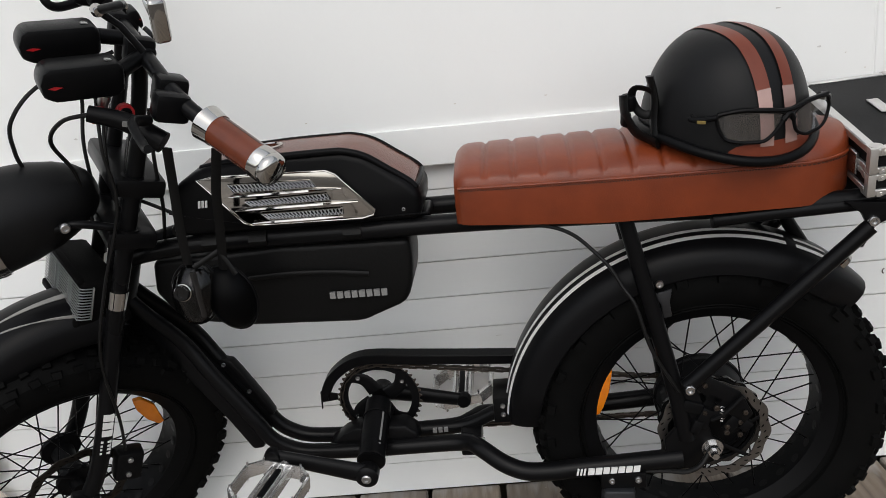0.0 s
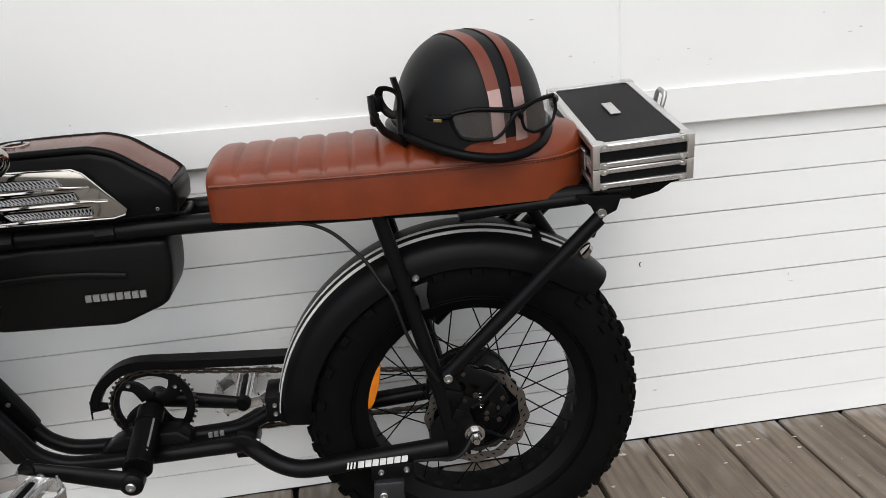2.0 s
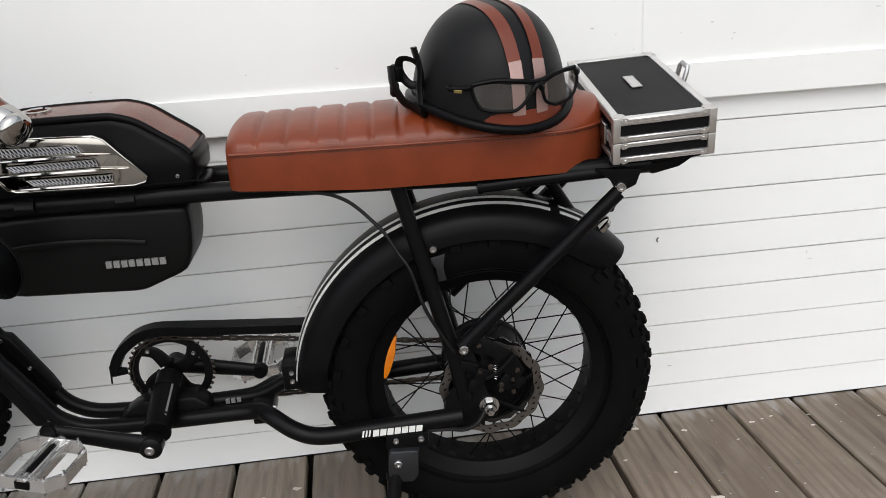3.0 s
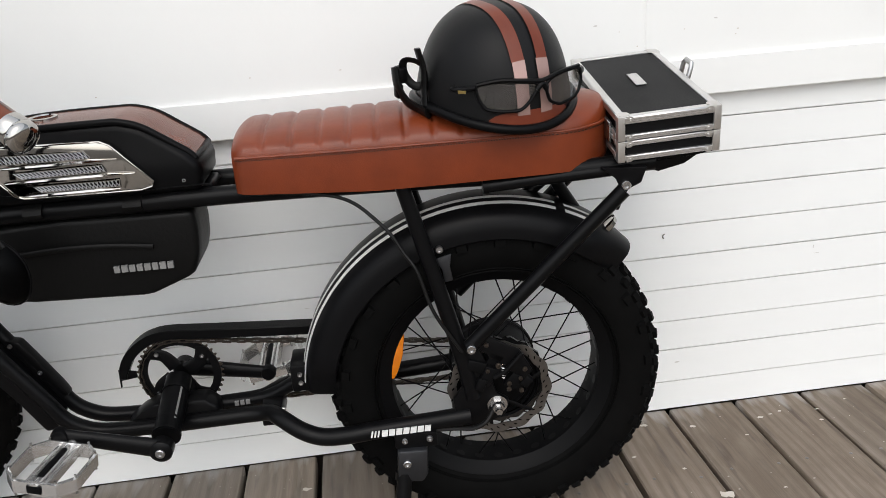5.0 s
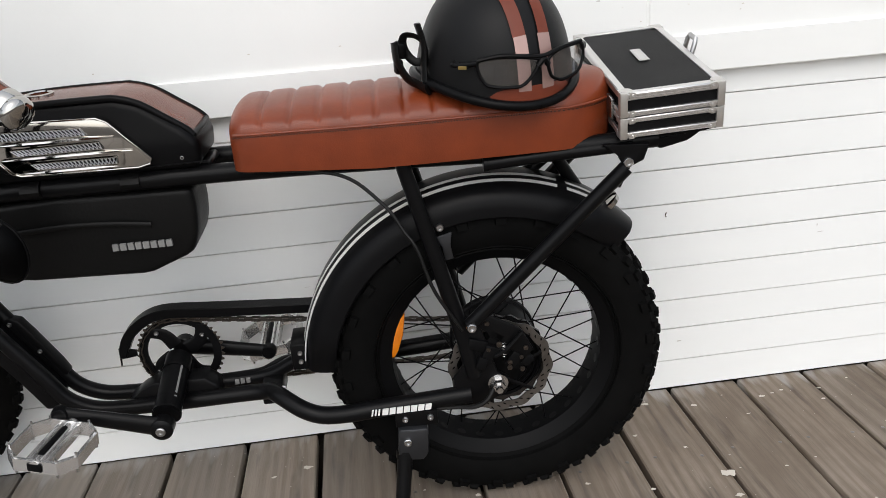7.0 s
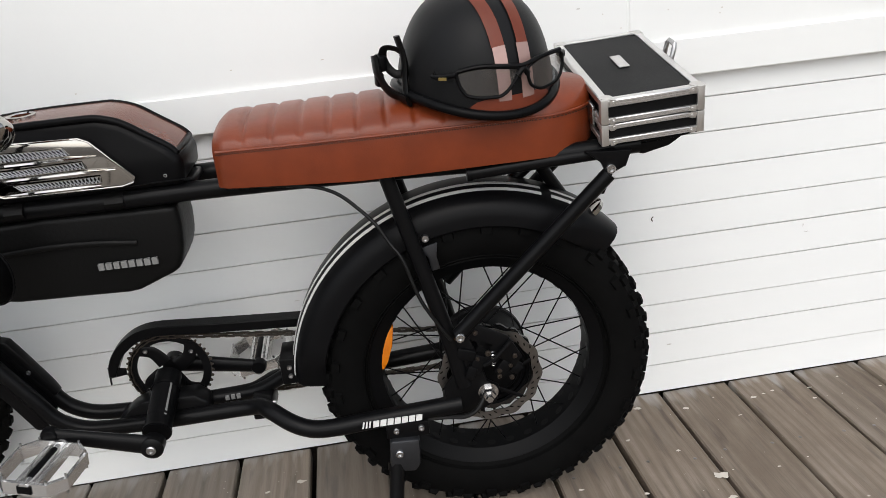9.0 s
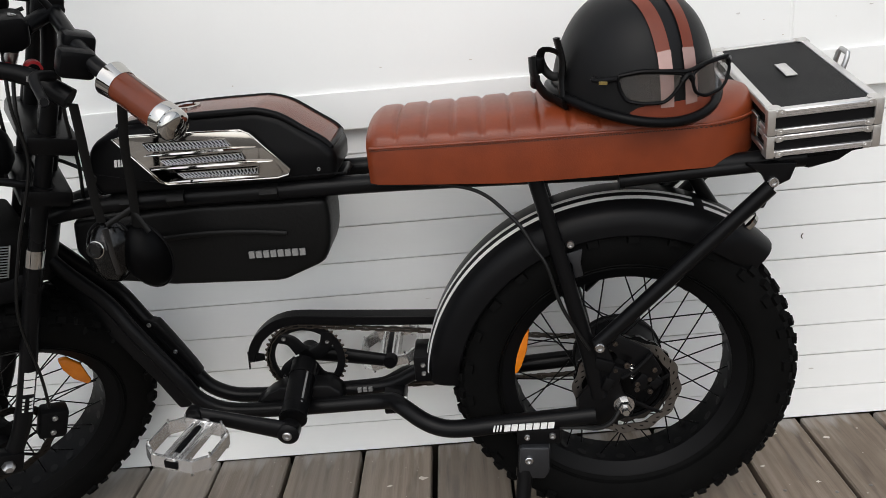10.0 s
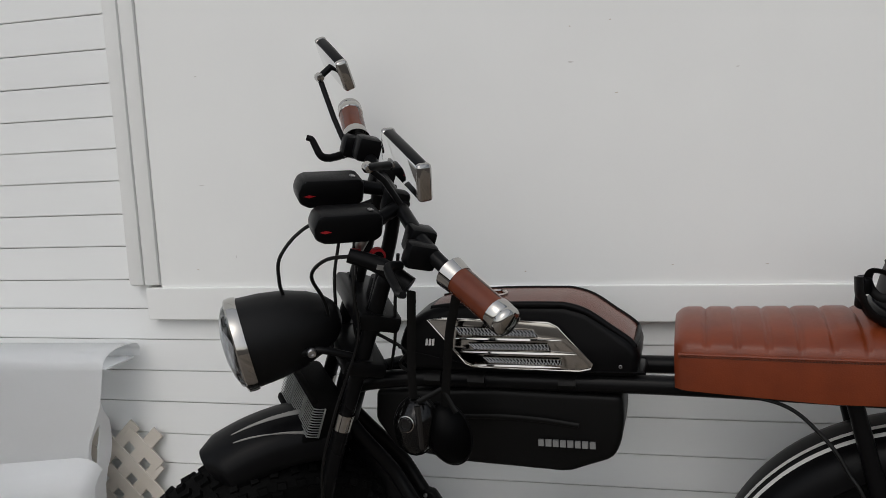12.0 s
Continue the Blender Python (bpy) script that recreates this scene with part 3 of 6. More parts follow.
part("down_gusset", slab(B(), [(-0.594, 0.582), (-0.550, 0.522), (-0.480, 0.420), (-0.432, 0.336), (-0.403, 0.288), (-0.415, 0.262), (-0.435, 0.260), (-0.468, 0.322), (-0.530, 0.420), (-0.610, 0.530)], -0.022, 0.022, 0.006), M_FRAME, FR)
part("cable_cover", slab(B(), [(-0.480, 0.428), (-0.4540, 0.421), (-0.4375, 0.393), (-0.4055, 0.334), (-0.395, 0.310), (-0.407, 0.306), (-0.440, 0.366)], 0.012, 0.034, 0.004), M_FRAME, FR)
part("motor_bracket", slab(B(), [(-0.300, 0.256), (-0.270, 0.280), (-0.244, 0.292), (-0.158, 0.292), (-0.138, 0.276), (-0.136, 0.250), (-0.158, 0.242), (-0.278, 0.242)], -0.020, 0.022, 0.006), M_FRAME, FR)
part("yoke_strut", tube(B(), [(-0.15, 0.022, 0.256), (-0.08, 0.022, 0.2585), (-0.045, 0.02, 0.2665), (-0.005, 0.016, 0.288), (0.022, 0.012, 0.302)], 0.0125, 16, 6), M_FRAME, FR)
part("bottom_bracket", revolve(B(), [(0, -0.075), (0.019, -0.075), (0.0215, -0.072), (0.0215, 0.05), (0, 0.05)], 32, Matrix.Translation((-0.209, 0, 0.284))), M_FRAME, FR)

# ---- saddle ----
def seat_top(x):
    """Height of the seat's upper edge along its length."""
    return 0.7545 - 0.002 * (x + 0.02) / 0.555


def seat_mesh():
    bm = B()
    xs = [-0.026, -0.025, -0.022, -0.016] + [-0.008 + 0.0025 * i for i in range(139)] + [0.345 + 0.012 * i for i in range(9)] + [0.445 + 0.105 * math.sin(math.pi / 2 * i / 12) for i in range(1, 13)]
    rings = []
    for x in xs:
        t = (x + 0.02) / 0.555
        w = 0.098 + 0.006 * math.sin(math.pi * min(1, t * 1.2))
        if x > 0.445:
            w *= math.sqrt(max(0.003, 1 - ((x - 0.445) / 0.1052) ** 2))
        if x < -0.008:
            w -= 0.010 * ((-0.008 - x) / 0.018) ** 2
        top = seat_top(x) - 0.008 * max(0.0, (x - 0.49) / 0.06) ** 2
        crown = (0.013 + 0.008 * min(1.0, max(0.0, t * 2.2))) * min(1.0, w / 0.055) ** 0.5
        if x < -0.008:
            top -= 0.010 * ((-0.008 - x) / 0.018) ** 2
        bot = 0.6815 - 0.0105 * min(1.0, max(0.0, (x + 0.02) / 0.2))
        rib = 0.0
        for k in range(8):
            rib = max(rib, math.exp(-((x - (0.0195 + 0.0420 * k)) / 0.0040) ** 2))
        edge = min(1.0, w / 0.03)
        e = 0.016 * edge
        pts = []
        for v, z, r in ((1.0, bot, 0), (1.015, bot + 0.014, 0), (1.01, top - 0.024, 0), (1.0, top - e, 0.1), (0.975, top - e * 0.42, 0.45), (0.93, top - e * 0.12, 0.8), (0.86, top + crown * 0.2, 1), (0.6, top + crown * 0.68, 1), (0.3, top + crown * 0.93, 1), (0.0, top + crown, 1)):
            pts.append((v * w, z - 0.0046 * rib * r))
        ring = [(-v, z) for v, z in pts] + [(v, z) for v, z in pts[-2::-1]]
        rings.append([bm.verts.new((x, v, z)) for v, z in ring])
    for a, b in zip(rings, rings[1:]):
        for j in range(len(a) - 1):
            bm.faces.new((a[j], a[j + 1], b[j + 1], b[j]))
        bm.faces.new((a[-1], a[0], b[0], b[-1]))
    bm.faces.new(rings[0])
    bm.faces.new(rings[-1])
    return bm


SEAT = part("seat", seat_mesh(), M_LEATHER, BIKE, "long ribbed brown leather seat", smooth=60)


def seat_line(dz, out):
    """The seam round the upper edge of the seat."""
    line = []
    for s in (-1, 1):
        side = []
        for i in range(40):
            x = -0.020 + 0.465 * i / 39
            t = (x + 0.02) / 0.555
            side.append((x, s * (0.098 + 0.006 * math.sin(math.pi * min(1, t * 1.2)) + out), seat_top(x) - dz))
        line.append(side)
    end = []
    for i in range(1, 16):
        a = math.pi * i / 16
        x = 0.445 + (0.105 + out) * math.sin(a)
        t = (x + 0.02) / 0.555
        end.append((x, -math.cos(a) * (0.0985 + out), seat_top(x) - dz))
    return line[0] + end + line[1][::-1]


part("piping", tube(B(), seat_line(0.0175, 0.0008), 0.0022, 8, 2), M_LEATHER, SEAT)
bm = B()
dash = curve_points(seat_line(0.0215, 0.0012), 6)
for a, b in list(zip(dash, dash[1:]))[::2]:
    tube(bm, [a, a.lerp(b, 1.0)], 0.0008, 5, 0)
tagged(part("stitching", bm, M_STITCH, SEAT), kind="stuff")

# ---- battery tank ----
TANK = [(-0.458, 0.682), (-0.470, 0.722), (-0.455, 0.762), (-0.412, 0.786), (-0.35, 0.794), (-0.190, 0.795), (-0.156, 0.785), (-0.094, 0.742), (-0.077, 0.722), (-0.081, 0.682)]
bm = slab(B(), TANK, -0.062, 0.062, 0.013, seg=4)
for v in bm.verts:
    k = max(0.0, (v.co.z - 0.733) / 0.067)
    v.co.y *= 1 - 0.17 * k
BATT = part("battery_case", bm, M_PLASTIC, BIKE, "black battery case shaped like a tank", smooth=50)
inlay = [(-0.412, 0.7855), (-0.37, 0.7925), (-0.30, 0.7965), (-0.21, 0.7975), (-0.186, 0.7960), (-0.156, 0.7860), (-0.124, 0.7640), (-0.096, 0.7440), (-0.086, 0.7330)]
bm = B()
rows = []
for x, z in [(p.x, p.z) for p in curve_points([(x, 0, z) for x, z in inlay], 4)]:
    hw = 0.032 + 0.012 * min(1, (x + 0.412) / 0.08)
    rows.append([bm.verts.new((x, y * hw, z + dz)) for y, dz in ((-1.06, -0.004), (-1, 0.0012), (-0.5, 0.0022), (0, 0.0026), (0.5, 0.0022), (1, 0.0012), (1.06, -0.004))])
for a, b in zip(rows, rows[1:]):
    for j in range(6):
        bm.faces.new((a[j], a[j + 1], b[j + 1], b[j]))
bm.faces.new(rows[0])
bm.faces.new(rows[-1])
part("leather_inlay", bm, M_GRIP, BATT, "glossy brown inlay")
for s in (-1, 1):
    part("inlay_bezel", tube(B(), [(x, s * (0.037 + 0.012 * min(1, (x + 0.412) / 0.08)), z - 0.0022) for x, z in inlay], 0.0056, 10, 4), M_PLASTIC, BATT)
part("inlay_bezel", tube(B(), [(-0.086, -0.049, 0.7315), (-0.083, 0.0, 0.7325), (-0.086, 0.049, 0.7315)], 0.0050, 10, 4), M_PLASTIC, BATT)
part("tank_ring", revolve(B(), [(0.017, -0.0015), (0.021, 0.0), (0.021, 0.003), (0.017, 0.004), (0.015, 0.002)], 32, pose(-0.312, 0, 0.7985, 90, 0, 0), closed=True), M_CHROME, BATT, "chrome ring")
# chrome side plate with three meshed louvres
PY = -0.0640
plate = [(-0.385, 0.7775), (-0.213, 0.7730), (-0.200, 0.7665), (-0.1475, 0.7075), (-0.151, 0.6995), (-0.168, 0.6955), (-0.338, 0.6975), (-0.350, 0.7020), (-0.410, 0.7740)]
PL = part("side_plate", slab(B(), plate, PY - 0.008, PY, 0.0015), M_CHROME, BATT, "chrome side plate with meshed louvres")
loop = [(x, PY - 0.0085, z) for x, z in plate]
part("plate_border", tube(B(), loop + [loop[0]], 0.0014, 8, 0, caps=False), M_CHROME, PL)
LOUVRES = [((-0.3630, 0.7640), (-0.2385, 0.7610), (-0.2300, 0.7502), (-0.3570, 0.7512), -0.3650, -0.1934, 0.7449),
           ((-0.3430, 0.7368), (-0.2162, 0.7388), (-0.2110, 0.7288), (-0.3340, 0.7275), -0.3583, -0.1704, 0.7228),
           ((-0.3200, 0.7148), (-0.1951, 0.7142), (-0.1950, 0.7049), (-0.3110, 0.7055), -0.3360, -0.1963, 0.7012)]
for *lou, x0, x1, zr in LOUVRES:
    lv = part("louvre", slab(B(), lou, PY - 0.0095, PY - 0.0075), M_PLASTIC, PL)
    bm = B()
    (xa, za), (xb, zb), (xc, zc), (xd, zd) = lou
    n = 22
    for i in range(n):
        t0 = (i + 0.5) / n
        for d in (-1, 1):
            t1 = min(1.0, max(0.0, t0 + d * 0.034))
            tube(bm, [(xd + (xc - xd) * t0, PY - 0.0105, zd + (zc - zd) * t0), (xa + (xb - xa) * t1, PY - 0.0105, za + (zb - za) * t1)], 0.0007, 4, 0)
    tagged(part("mesh", bm, M_STEEL, PL), kind="stuff")
    part("louvre_rim", tube(B(), [(x, PY - 0.0100, z) for x, z in lou + lou[:1]], 0.0011, 6, 0, caps=False), M_CHROME, PL)
    rod = [(x0 + (x1 - x0) * q, PY - 0.011, zr) for q in (0.0, 0.25, 0.72, 1.0)]
    bm = B()
    for i in range(3):
        tube(bm, [rod[i], rod[i + 1]], ((0.0008, 0.0034, 0.0040, 0.0008)[i], (0.0008, 0.0034, 0.0040, 0.0008)[i + 1]), 8, 0)
    part("louvre_rod", bm, M_CHROME, PL)
for k in range(3):
    part("print_bar", slab(B(), [(-0.4195 + 0.0055 * k, 0.7285), (-0.4160 + 0.0055 * k, 0.7285), (-0.4140 + 0.0055 * k, 0.7395), (-0.4175 + 0.0055 * k, 0.7395)], PY - 0.0008, PY + 0.001), M_WHITE, BATT)
part("case_screw", bolt(B(), (-0.1066, -0.0605, 0.7010), 0.003, 0.002), M_STEEL, BATT)
part("case_seam", tube(B(), [(-0.468, -0.0615, 0.722), (-0.3, -0.0625, 0.693), (-0.07, -0.0625, 0.693)], 0.0012, 6, 4), M_FRAME, BATT)
part("battery_rail", slab(B(), [(-0.458, 0.676), (-0.07, 0.676), (-0.075, 0.684), (-0.453, 0.684)], -0.03, 0.03, 0.002), M_FRAME, BATT)

# ---- mudguard over the rear wheel ----
def guard(a0, a1, prof, centre, m=None, n=48, thick=0.003, taper=0.0):
    """A curved mudguard: prof gives (side, radius) across, swept round centre from angle a0 to a1."""
    bm = B()
    rows = []
    for i in range(n + 1):
        t = i / n
        a = radians(a0 + (a1 - a0) * t)
        shrink = 1 - taper * max(0, abs(t - 0.5) * 2 - 0.8) * 5 * 0.35
        outer = [(v * shrink, r) for v, r in prof]
        inner = [(v * shrink * 0.96, r - thick) for v, r in prof[::-1]]
        ring = []
        for v, r in outer + inner:
            q = Vector((centre[0] + r * math.cos(a), v, centre[2] + r * math.sin(a)))
            ring.append(bm.verts.new(m @ q if m is not None else q))
        rows.append(ring)
    k = len(rows[0])
    for a, b in zip(rows, rows[1:]):
        for j in range(k):
            bm.faces.new((a[j], a[(j + 1) % k], b[(j + 1) % k], b[j]))
    bm.faces.new(rows[0])
    bm.faces.new(rows[-1])
    return bm


GPROF = [(-0.070, 0.278), (-0.0695, 0.292), (-0.067, 0.304), (-0.060, 0.3165), (-0.046, 0.325), (-0.026, 0.3305), (0, 0.332), (0.026, 0.3305), (0.046, 0.325), (0.060, 0.3165), (0.067, 0.304), (0.0695, 0.292), (0.070, 0.278)]
RGUARD = part("rear_mudguard", guard(43, 178, GPROF, GUARD_C, taper=1.0), M_FENDER, BIKE, "matt black mudguard with two white stripes")
for v0, v1 in ((-0.041, -0.033), (-0.022, -0.014)):
    def rr(v):
        return 0.332 - 0.0015 * (v / 0.026) ** 2 if abs(v) < 0.026 else 0.3305 - (abs(v) - 0.026) * 0.0055 / 0.020
    for a0, a1 in ((70, 174), (58, 67)):
        sp = [(v0, rr(v0) + 0.0014), ((v0 + v1) / 2, rr((v0 + v1) / 2) + 0.0018), (v1, rr(v1) + 0.0014)]
        part("white_stripe", guard(a0, a1, sp, GUARD_C, n=40, thick=0.0008), M_WHITE, RGUARD, "white stripe")
tail = part("tail_lamp", revolve(B(), [(0, -0.012), (0.014, -0.011), (0.021, -0.006), (0.022, 0.002), (0.016, 0.004), (0, 0.004)], 28, Matrix.Translation((GUARD_C.x + 0.330 * math.cos(radians(53)), -0.012, GUARD_C.z + 0.330 * math.sin(radians(53)))) @ pose(0, 0, 0, 0, -38, 0) @ pose(0, 0, 0, 90, 0, 0)), M_CHROME, RGUARD, "small chrome-rimmed tail lamp")
part("guard_bracket", slab(B(), [(0.257, 0.5395), (0.2851, 0.5469), (0.2820, 0.5240), (0.2856, 0.5010), (0.2719, 0.4983), (0.2690, 0.5220)], -0.0765, -0.073, 0.001), M_BRACKET, RGUARD, "bare metal bracket")
part("guard_bolt", bolt(B(), (0.267, -0.072, 0.555), 0.0065, 0.005), M_STEEL, RGUARD)
part("yoke_bracket", block(B(), (-0.002, -0.034, 0.298), (0.026, 0.03, 0.348), bevel=0.003), M_FRAME, RGUARD)
for z in (0.3155, 0.332):
    part("yoke_bolt", bolt(B(), (0.014, -0.034, z), 0.0042, 0.004), M_STEEL, RGUARD)

# ---- rack ----
RACK = part("rack", tube(B(), [(0.345, -0.088, 0.657), (0.42, -0.088, 0.661), (0.565, -0.088, 0.667)], 0.0102, 16, 4), M_FRAME, BIKE, "black tubular luggage rack")
part("rack_end_cap", revolve(B(), [(0, -0.004), (0.0115, -0.004), (0.0115, 0.004), (0, 0.004)], 20, pose(0.343, -0.088, 0.657, 0, 0, 90)), M_PLASTIC, RACK)
for s in (-1, 1):
    part("rack_bracket", slab(B(), [(0.5174, 0.6749), (0.5401, 0.6560), (0.5473, 0.6417), (0.5305, 0.6189), (0.5307, 0.6082), (0.5449, 0.6051), (0.5539, 0.6265), (0.5599, 0.6381), (0.5792, 0.6467), (0.5877, 0.6715)], s * 0.100 - 0.006, s * 0.100 + 0.006, 0.002), M_FRAME, RACK)
    part("rack_bolt", bolt(B(), (0.5545, s * 0.100 - 0.006, 0.6460), 0.0082, 0.006), M_STEEL, RACK)
part("rack_plate", slab(B(), [(0.512, 0.670), (0.665, 0.676), (0.700, 0.681), (0.700, 0.683), (0.512, 0.677)], -0.085, 0.11, 0.0005), M_FRAME, RACK)
part("rack_tail", slab(B(), [(0.567, 0.669), (0.672, 0.677), (0.652, 0.664), (0.612, 0.655)], -0.084, -0.078, 0.001), M_FRAME, RACK)
part("cross_bar", tube(B(), [(0.48, -0.08, 0.664), (0.48, 0.08, 0.664)], 0.009, 12, 0), M_FRAME, RACK)

# mudguard stays below the rack
part("guard_stay", tube(B(), [(0.456, 0.020, 0.650), (0.484, 0.020, 0.600), (0.516, 0.022, 0.548)], 0.0105, 14, 0), M_FRAME, RACK)
part("guard_stay", tube(B(), [(0.474, 0.040, 0.632), (0.430, 0.040, 0.598), (0.39, 0.04, 0.575)], 0.0105, 14, 0), M_FRAME, RACK)

# ---- rear dropout, brake caliper and axle nut ----
DROP = part("dropout", slab(B(), [(0.276, 0.232), (0.326, 0.236), (0.358, 0.252), (0.364, 0.280), (0.344, 0.294), (0.326, 0.363), (0.312, 0.404), (0.292, 0.398), (0.294, 0.32), (0.270, 0.29)], -0.096, -0.086, 0.002), M_FRAME, FR)
AX = Matrix.Translation((0.3440, 0, 0.2735))
part("axle_nut", revolve(B(), [(0, -0.122), (0.006, -0.122), (0.0065, -0.110), (0.010, -0.110), (0.0115, -0.107), (0.0115, -0.098), (0.0155, -0.0975), (0.0155, -0.094), (0, -0.094)], 6, AX), M_STEEL, FR, "steel axle nut")
part("axle_washer", revolve(B(), [(0, -0.0985), (0.017, -0.0985), (0.017, -0.094), (0, -0.094)], 28, AX), M_STEEL, FR)
part("stay_bolt", bolt(B(), (0.304, -0.115, 0.395), 0.0085, 0.006), M_STEEL, FR)
CAL = part("brake_caliper", block(B(), (0.325, -0.094, 0.318), (0.400, -0.060, 0.358), Matrix.Translation((0.362, 0, 0.338)) @ pose(0, 0, 0, 0, 35, 0) @ Matrix.Translation((-0.362, 0, -0.338)), 0.006), M_ALLOY, FR, "black brake caliper")
part("caliper_arm", slab(B(), [(0.31, 0.39), (0.335, 0.405), (0.385, 0.375), (0.405, 0.335), (0.392, 0.318), (0.37, 0.335), (0.345, 0.36)], -0.100, -0.094, 0.0015), M_FRAME, FR)
for x, z in ((0.330, 0.392), (0.392, 0.340), (0.365, 0.315), (0.385, 0.30)):
    part("caliper_bolt", bolt(B(), (x, -0.101, z), 0.0042, 0.004), M_CHAIN, CAL)
part("brake_lever_arm", tube(B(), [(0.34, -0.104, 0.33), (0.362, -0.106, 0.345), (0.388, -0.104, 0.372)], 0.004, 8, 4), M_ALLOY, CAL)
for r in (0.050, 0.060, 0.069):
    part("motor_rib", revolve(B(), [(r - 0.003, -0.0555), (r, -0.060), (r + 0.003, -0.0555)], 48), M_ALLOY, W_REAR)

# sprocket, wavy flange and the small fittings round the rear axle
bm = B()
rows = []
for j in range(72):
    a = math.tau * j / 72
    ro = 0.0835 + 0.0022 * math.sin(18 * a)
    rows.append([bm.verts.new((r * math.cos(a), y, r * math.sin(a))) for r, y in ((0.070, -0.050), (ro, -0.050), (ro, -0.044), (0.070, -0.044))])
for j in range(72):
    a, b = rows[j], rows[(j + 1) % 72]
    for q in range(4):
        bm.faces.new((a[q], a[(q + 1) % 4], b[(q + 1) % 4], b[q]))
part("hub_flange", bm, M_GLOSS, W_REAR)
for r, y in ((0.062, 0.040), (0.050, 0.048)):
    bm = B()
    rows = []
    for j in range(72):
        a = math.tau * j / 72
        ro = r + (0.0032 if j % 3 == 0 else 0)
        rows.append([bm.verts.new((q * math.cos(a), yy, q * math.sin(a))) for q, yy in ((r - 0.02, y), (ro, y), (ro, y + 0.003), (r - 0.02, y + 0.003))])
    for j in range(72):
        a, b = rows[j], rows[(j + 1) % 72]
        for q in range(4):
            bm.faces.new((a[q], a[(q + 1) % 4], b[(q + 1) % 4], b[q]))
    part("sprocket", bm, M_CHAIN, W_REAR)
for x, z, w, h, d in ((0.312, 0.352, 0.016, 0.010, 0.102), (0.330, 0.332, 0.010, 0.018, 0.104), (0.352, 0.338, 0.012, 0.008, 0.104), (0.318, 0.318, 0.008, 0.012, 0.106), (0.372, 0.318, 0.010, 0.014, 0.102), (0.395, 0.312, 0.008, 0.010, 0.100), (0.346, 0.366, 0.014, 0.007, 0.100)):
    part("caliper_piece", block(B(), (x - w, -d, z - h), (x + w, -0.085, z + h), Matrix.Translation((x, 0, z)) @ pose(0, 0, 0, 0, 25 + 300 * (x - 0.33), 0) @ Matrix.Translation((-x, 0, -z)), 0.003), M_ALLOY, CAL)
for x, z, r in ((0.348, 0.352, 0.0062), (0.364, 0.306, 0.0052), (0.330, 0.344, 0.0045), (0.384, 0.324, 0.0042)):
    part("caliper_bolt", bolt(B(), (x, -0.103, z), r * 0.8, 0.004), M_CHAIN, CAL)
part("return_spring", tube(B(), [(0.356 + 0.004 * math.cos(k * 1.2), -0.104 + 0.004 * math.sin(k * 1.2), 0.352 - 0.0009 * k) for k in range(26)], 0.0009, 6, 2), M_STEEL, CAL)
part("motor_wire", tube(B(), [(0.338, -0.104, 0.272), (0.322, -0.110, 0.250), (0.300, -0.108, 0.238), (0.27, -0.10, 0.236), (0.2, -0.098, 0.238)], 0.0042, 8), M_CABLE, FR)

# ---- kickstand ----
KS = part("kickstand_plate", block(B(), (0.166, -0.110, 0.212), (0.238, -0.070, 0.240), bevel=0.002), M_FRAME, BIKE, "black kickstand bracket")
for x in (0.183, 0.225):
    part("kickstand_bolt", bolt(B(), (x, -0.110, 0.2290), 0.0056, 0.005), M_STEEL, KS)
part("kickstand_head", slab(B(), [(0.170, 0.214), (0.220, 0.212), (0.2185, 0.180), (0.217, 0.160), (0.208, 0.147), (0.164, 0.151)], -0.120, -0.082, 0.005), M_BRACKET, KS)
part("pivot_bolt", bolt(B(), (0.1835, -0.120, 0.1890), 0.0072, 0.005), M_STEEL, KS)
part("kickstand_leg", tube(B(), [(0.178, -0.104, 0.170), (0.168, -0.128, 0.10), (0.156, -0.152, 0.030)], 0.0130, 16, 0), M_FRAME, KS)
part("leg_collar", tube(B(), [(0.1770, -0.106, 0.163), (0.1755, -0.110, 0.150)], 0.0155, 16, 0), M_FRAME, KS)
part("kickstand_foot", tube(B(), [(0.157, -0.150, 0.036), (0.154, -0.155, 0.0225)], (0.015, 0.019), 14, 0), M_PLASTIC, KS)

# brand print on the chainstay, drawn as plain slanted bars
for i in range(3):
    x = 0.1268 + 0.0055 * i
    part("print_bar", slab(B(), [(x, 0.2405), (x + 0.0028, 0.2405), (x + 0.0052, 0.2512), (x + 0.0024, 0.2512)], -0.1095, -0.106), M_WHITE, FR)
for i in range(7):
    x = 0.1450 + 0.0121 * i
    z = 0.2397 + 0.00035 * i
    part("print_bar", slab(B(), [(x, z + 0.001), (x + 0.0100, z + 0.0013), (x + 0.0118, z + 0.0118), (x + 0.0018, z + 0.0115)], -0.1098, -0.106), M_WHITE, FR)
for i in range(3):
    part("print_bar", slab(B(), [(-0.115 + 0.010 * i, 0.2560 + 0.0005 * i), (-0.108 + 0.010 * i, 0.2563 + 0.0005 * i), (-0.108 + 0.010 * i, 0.2645 + 0.0005 * i), (-0.115 + 0.010 * i, 0.2642 + 0.0005 * i)], 0.0080, 0.02), M_GREYPRINT, FR)

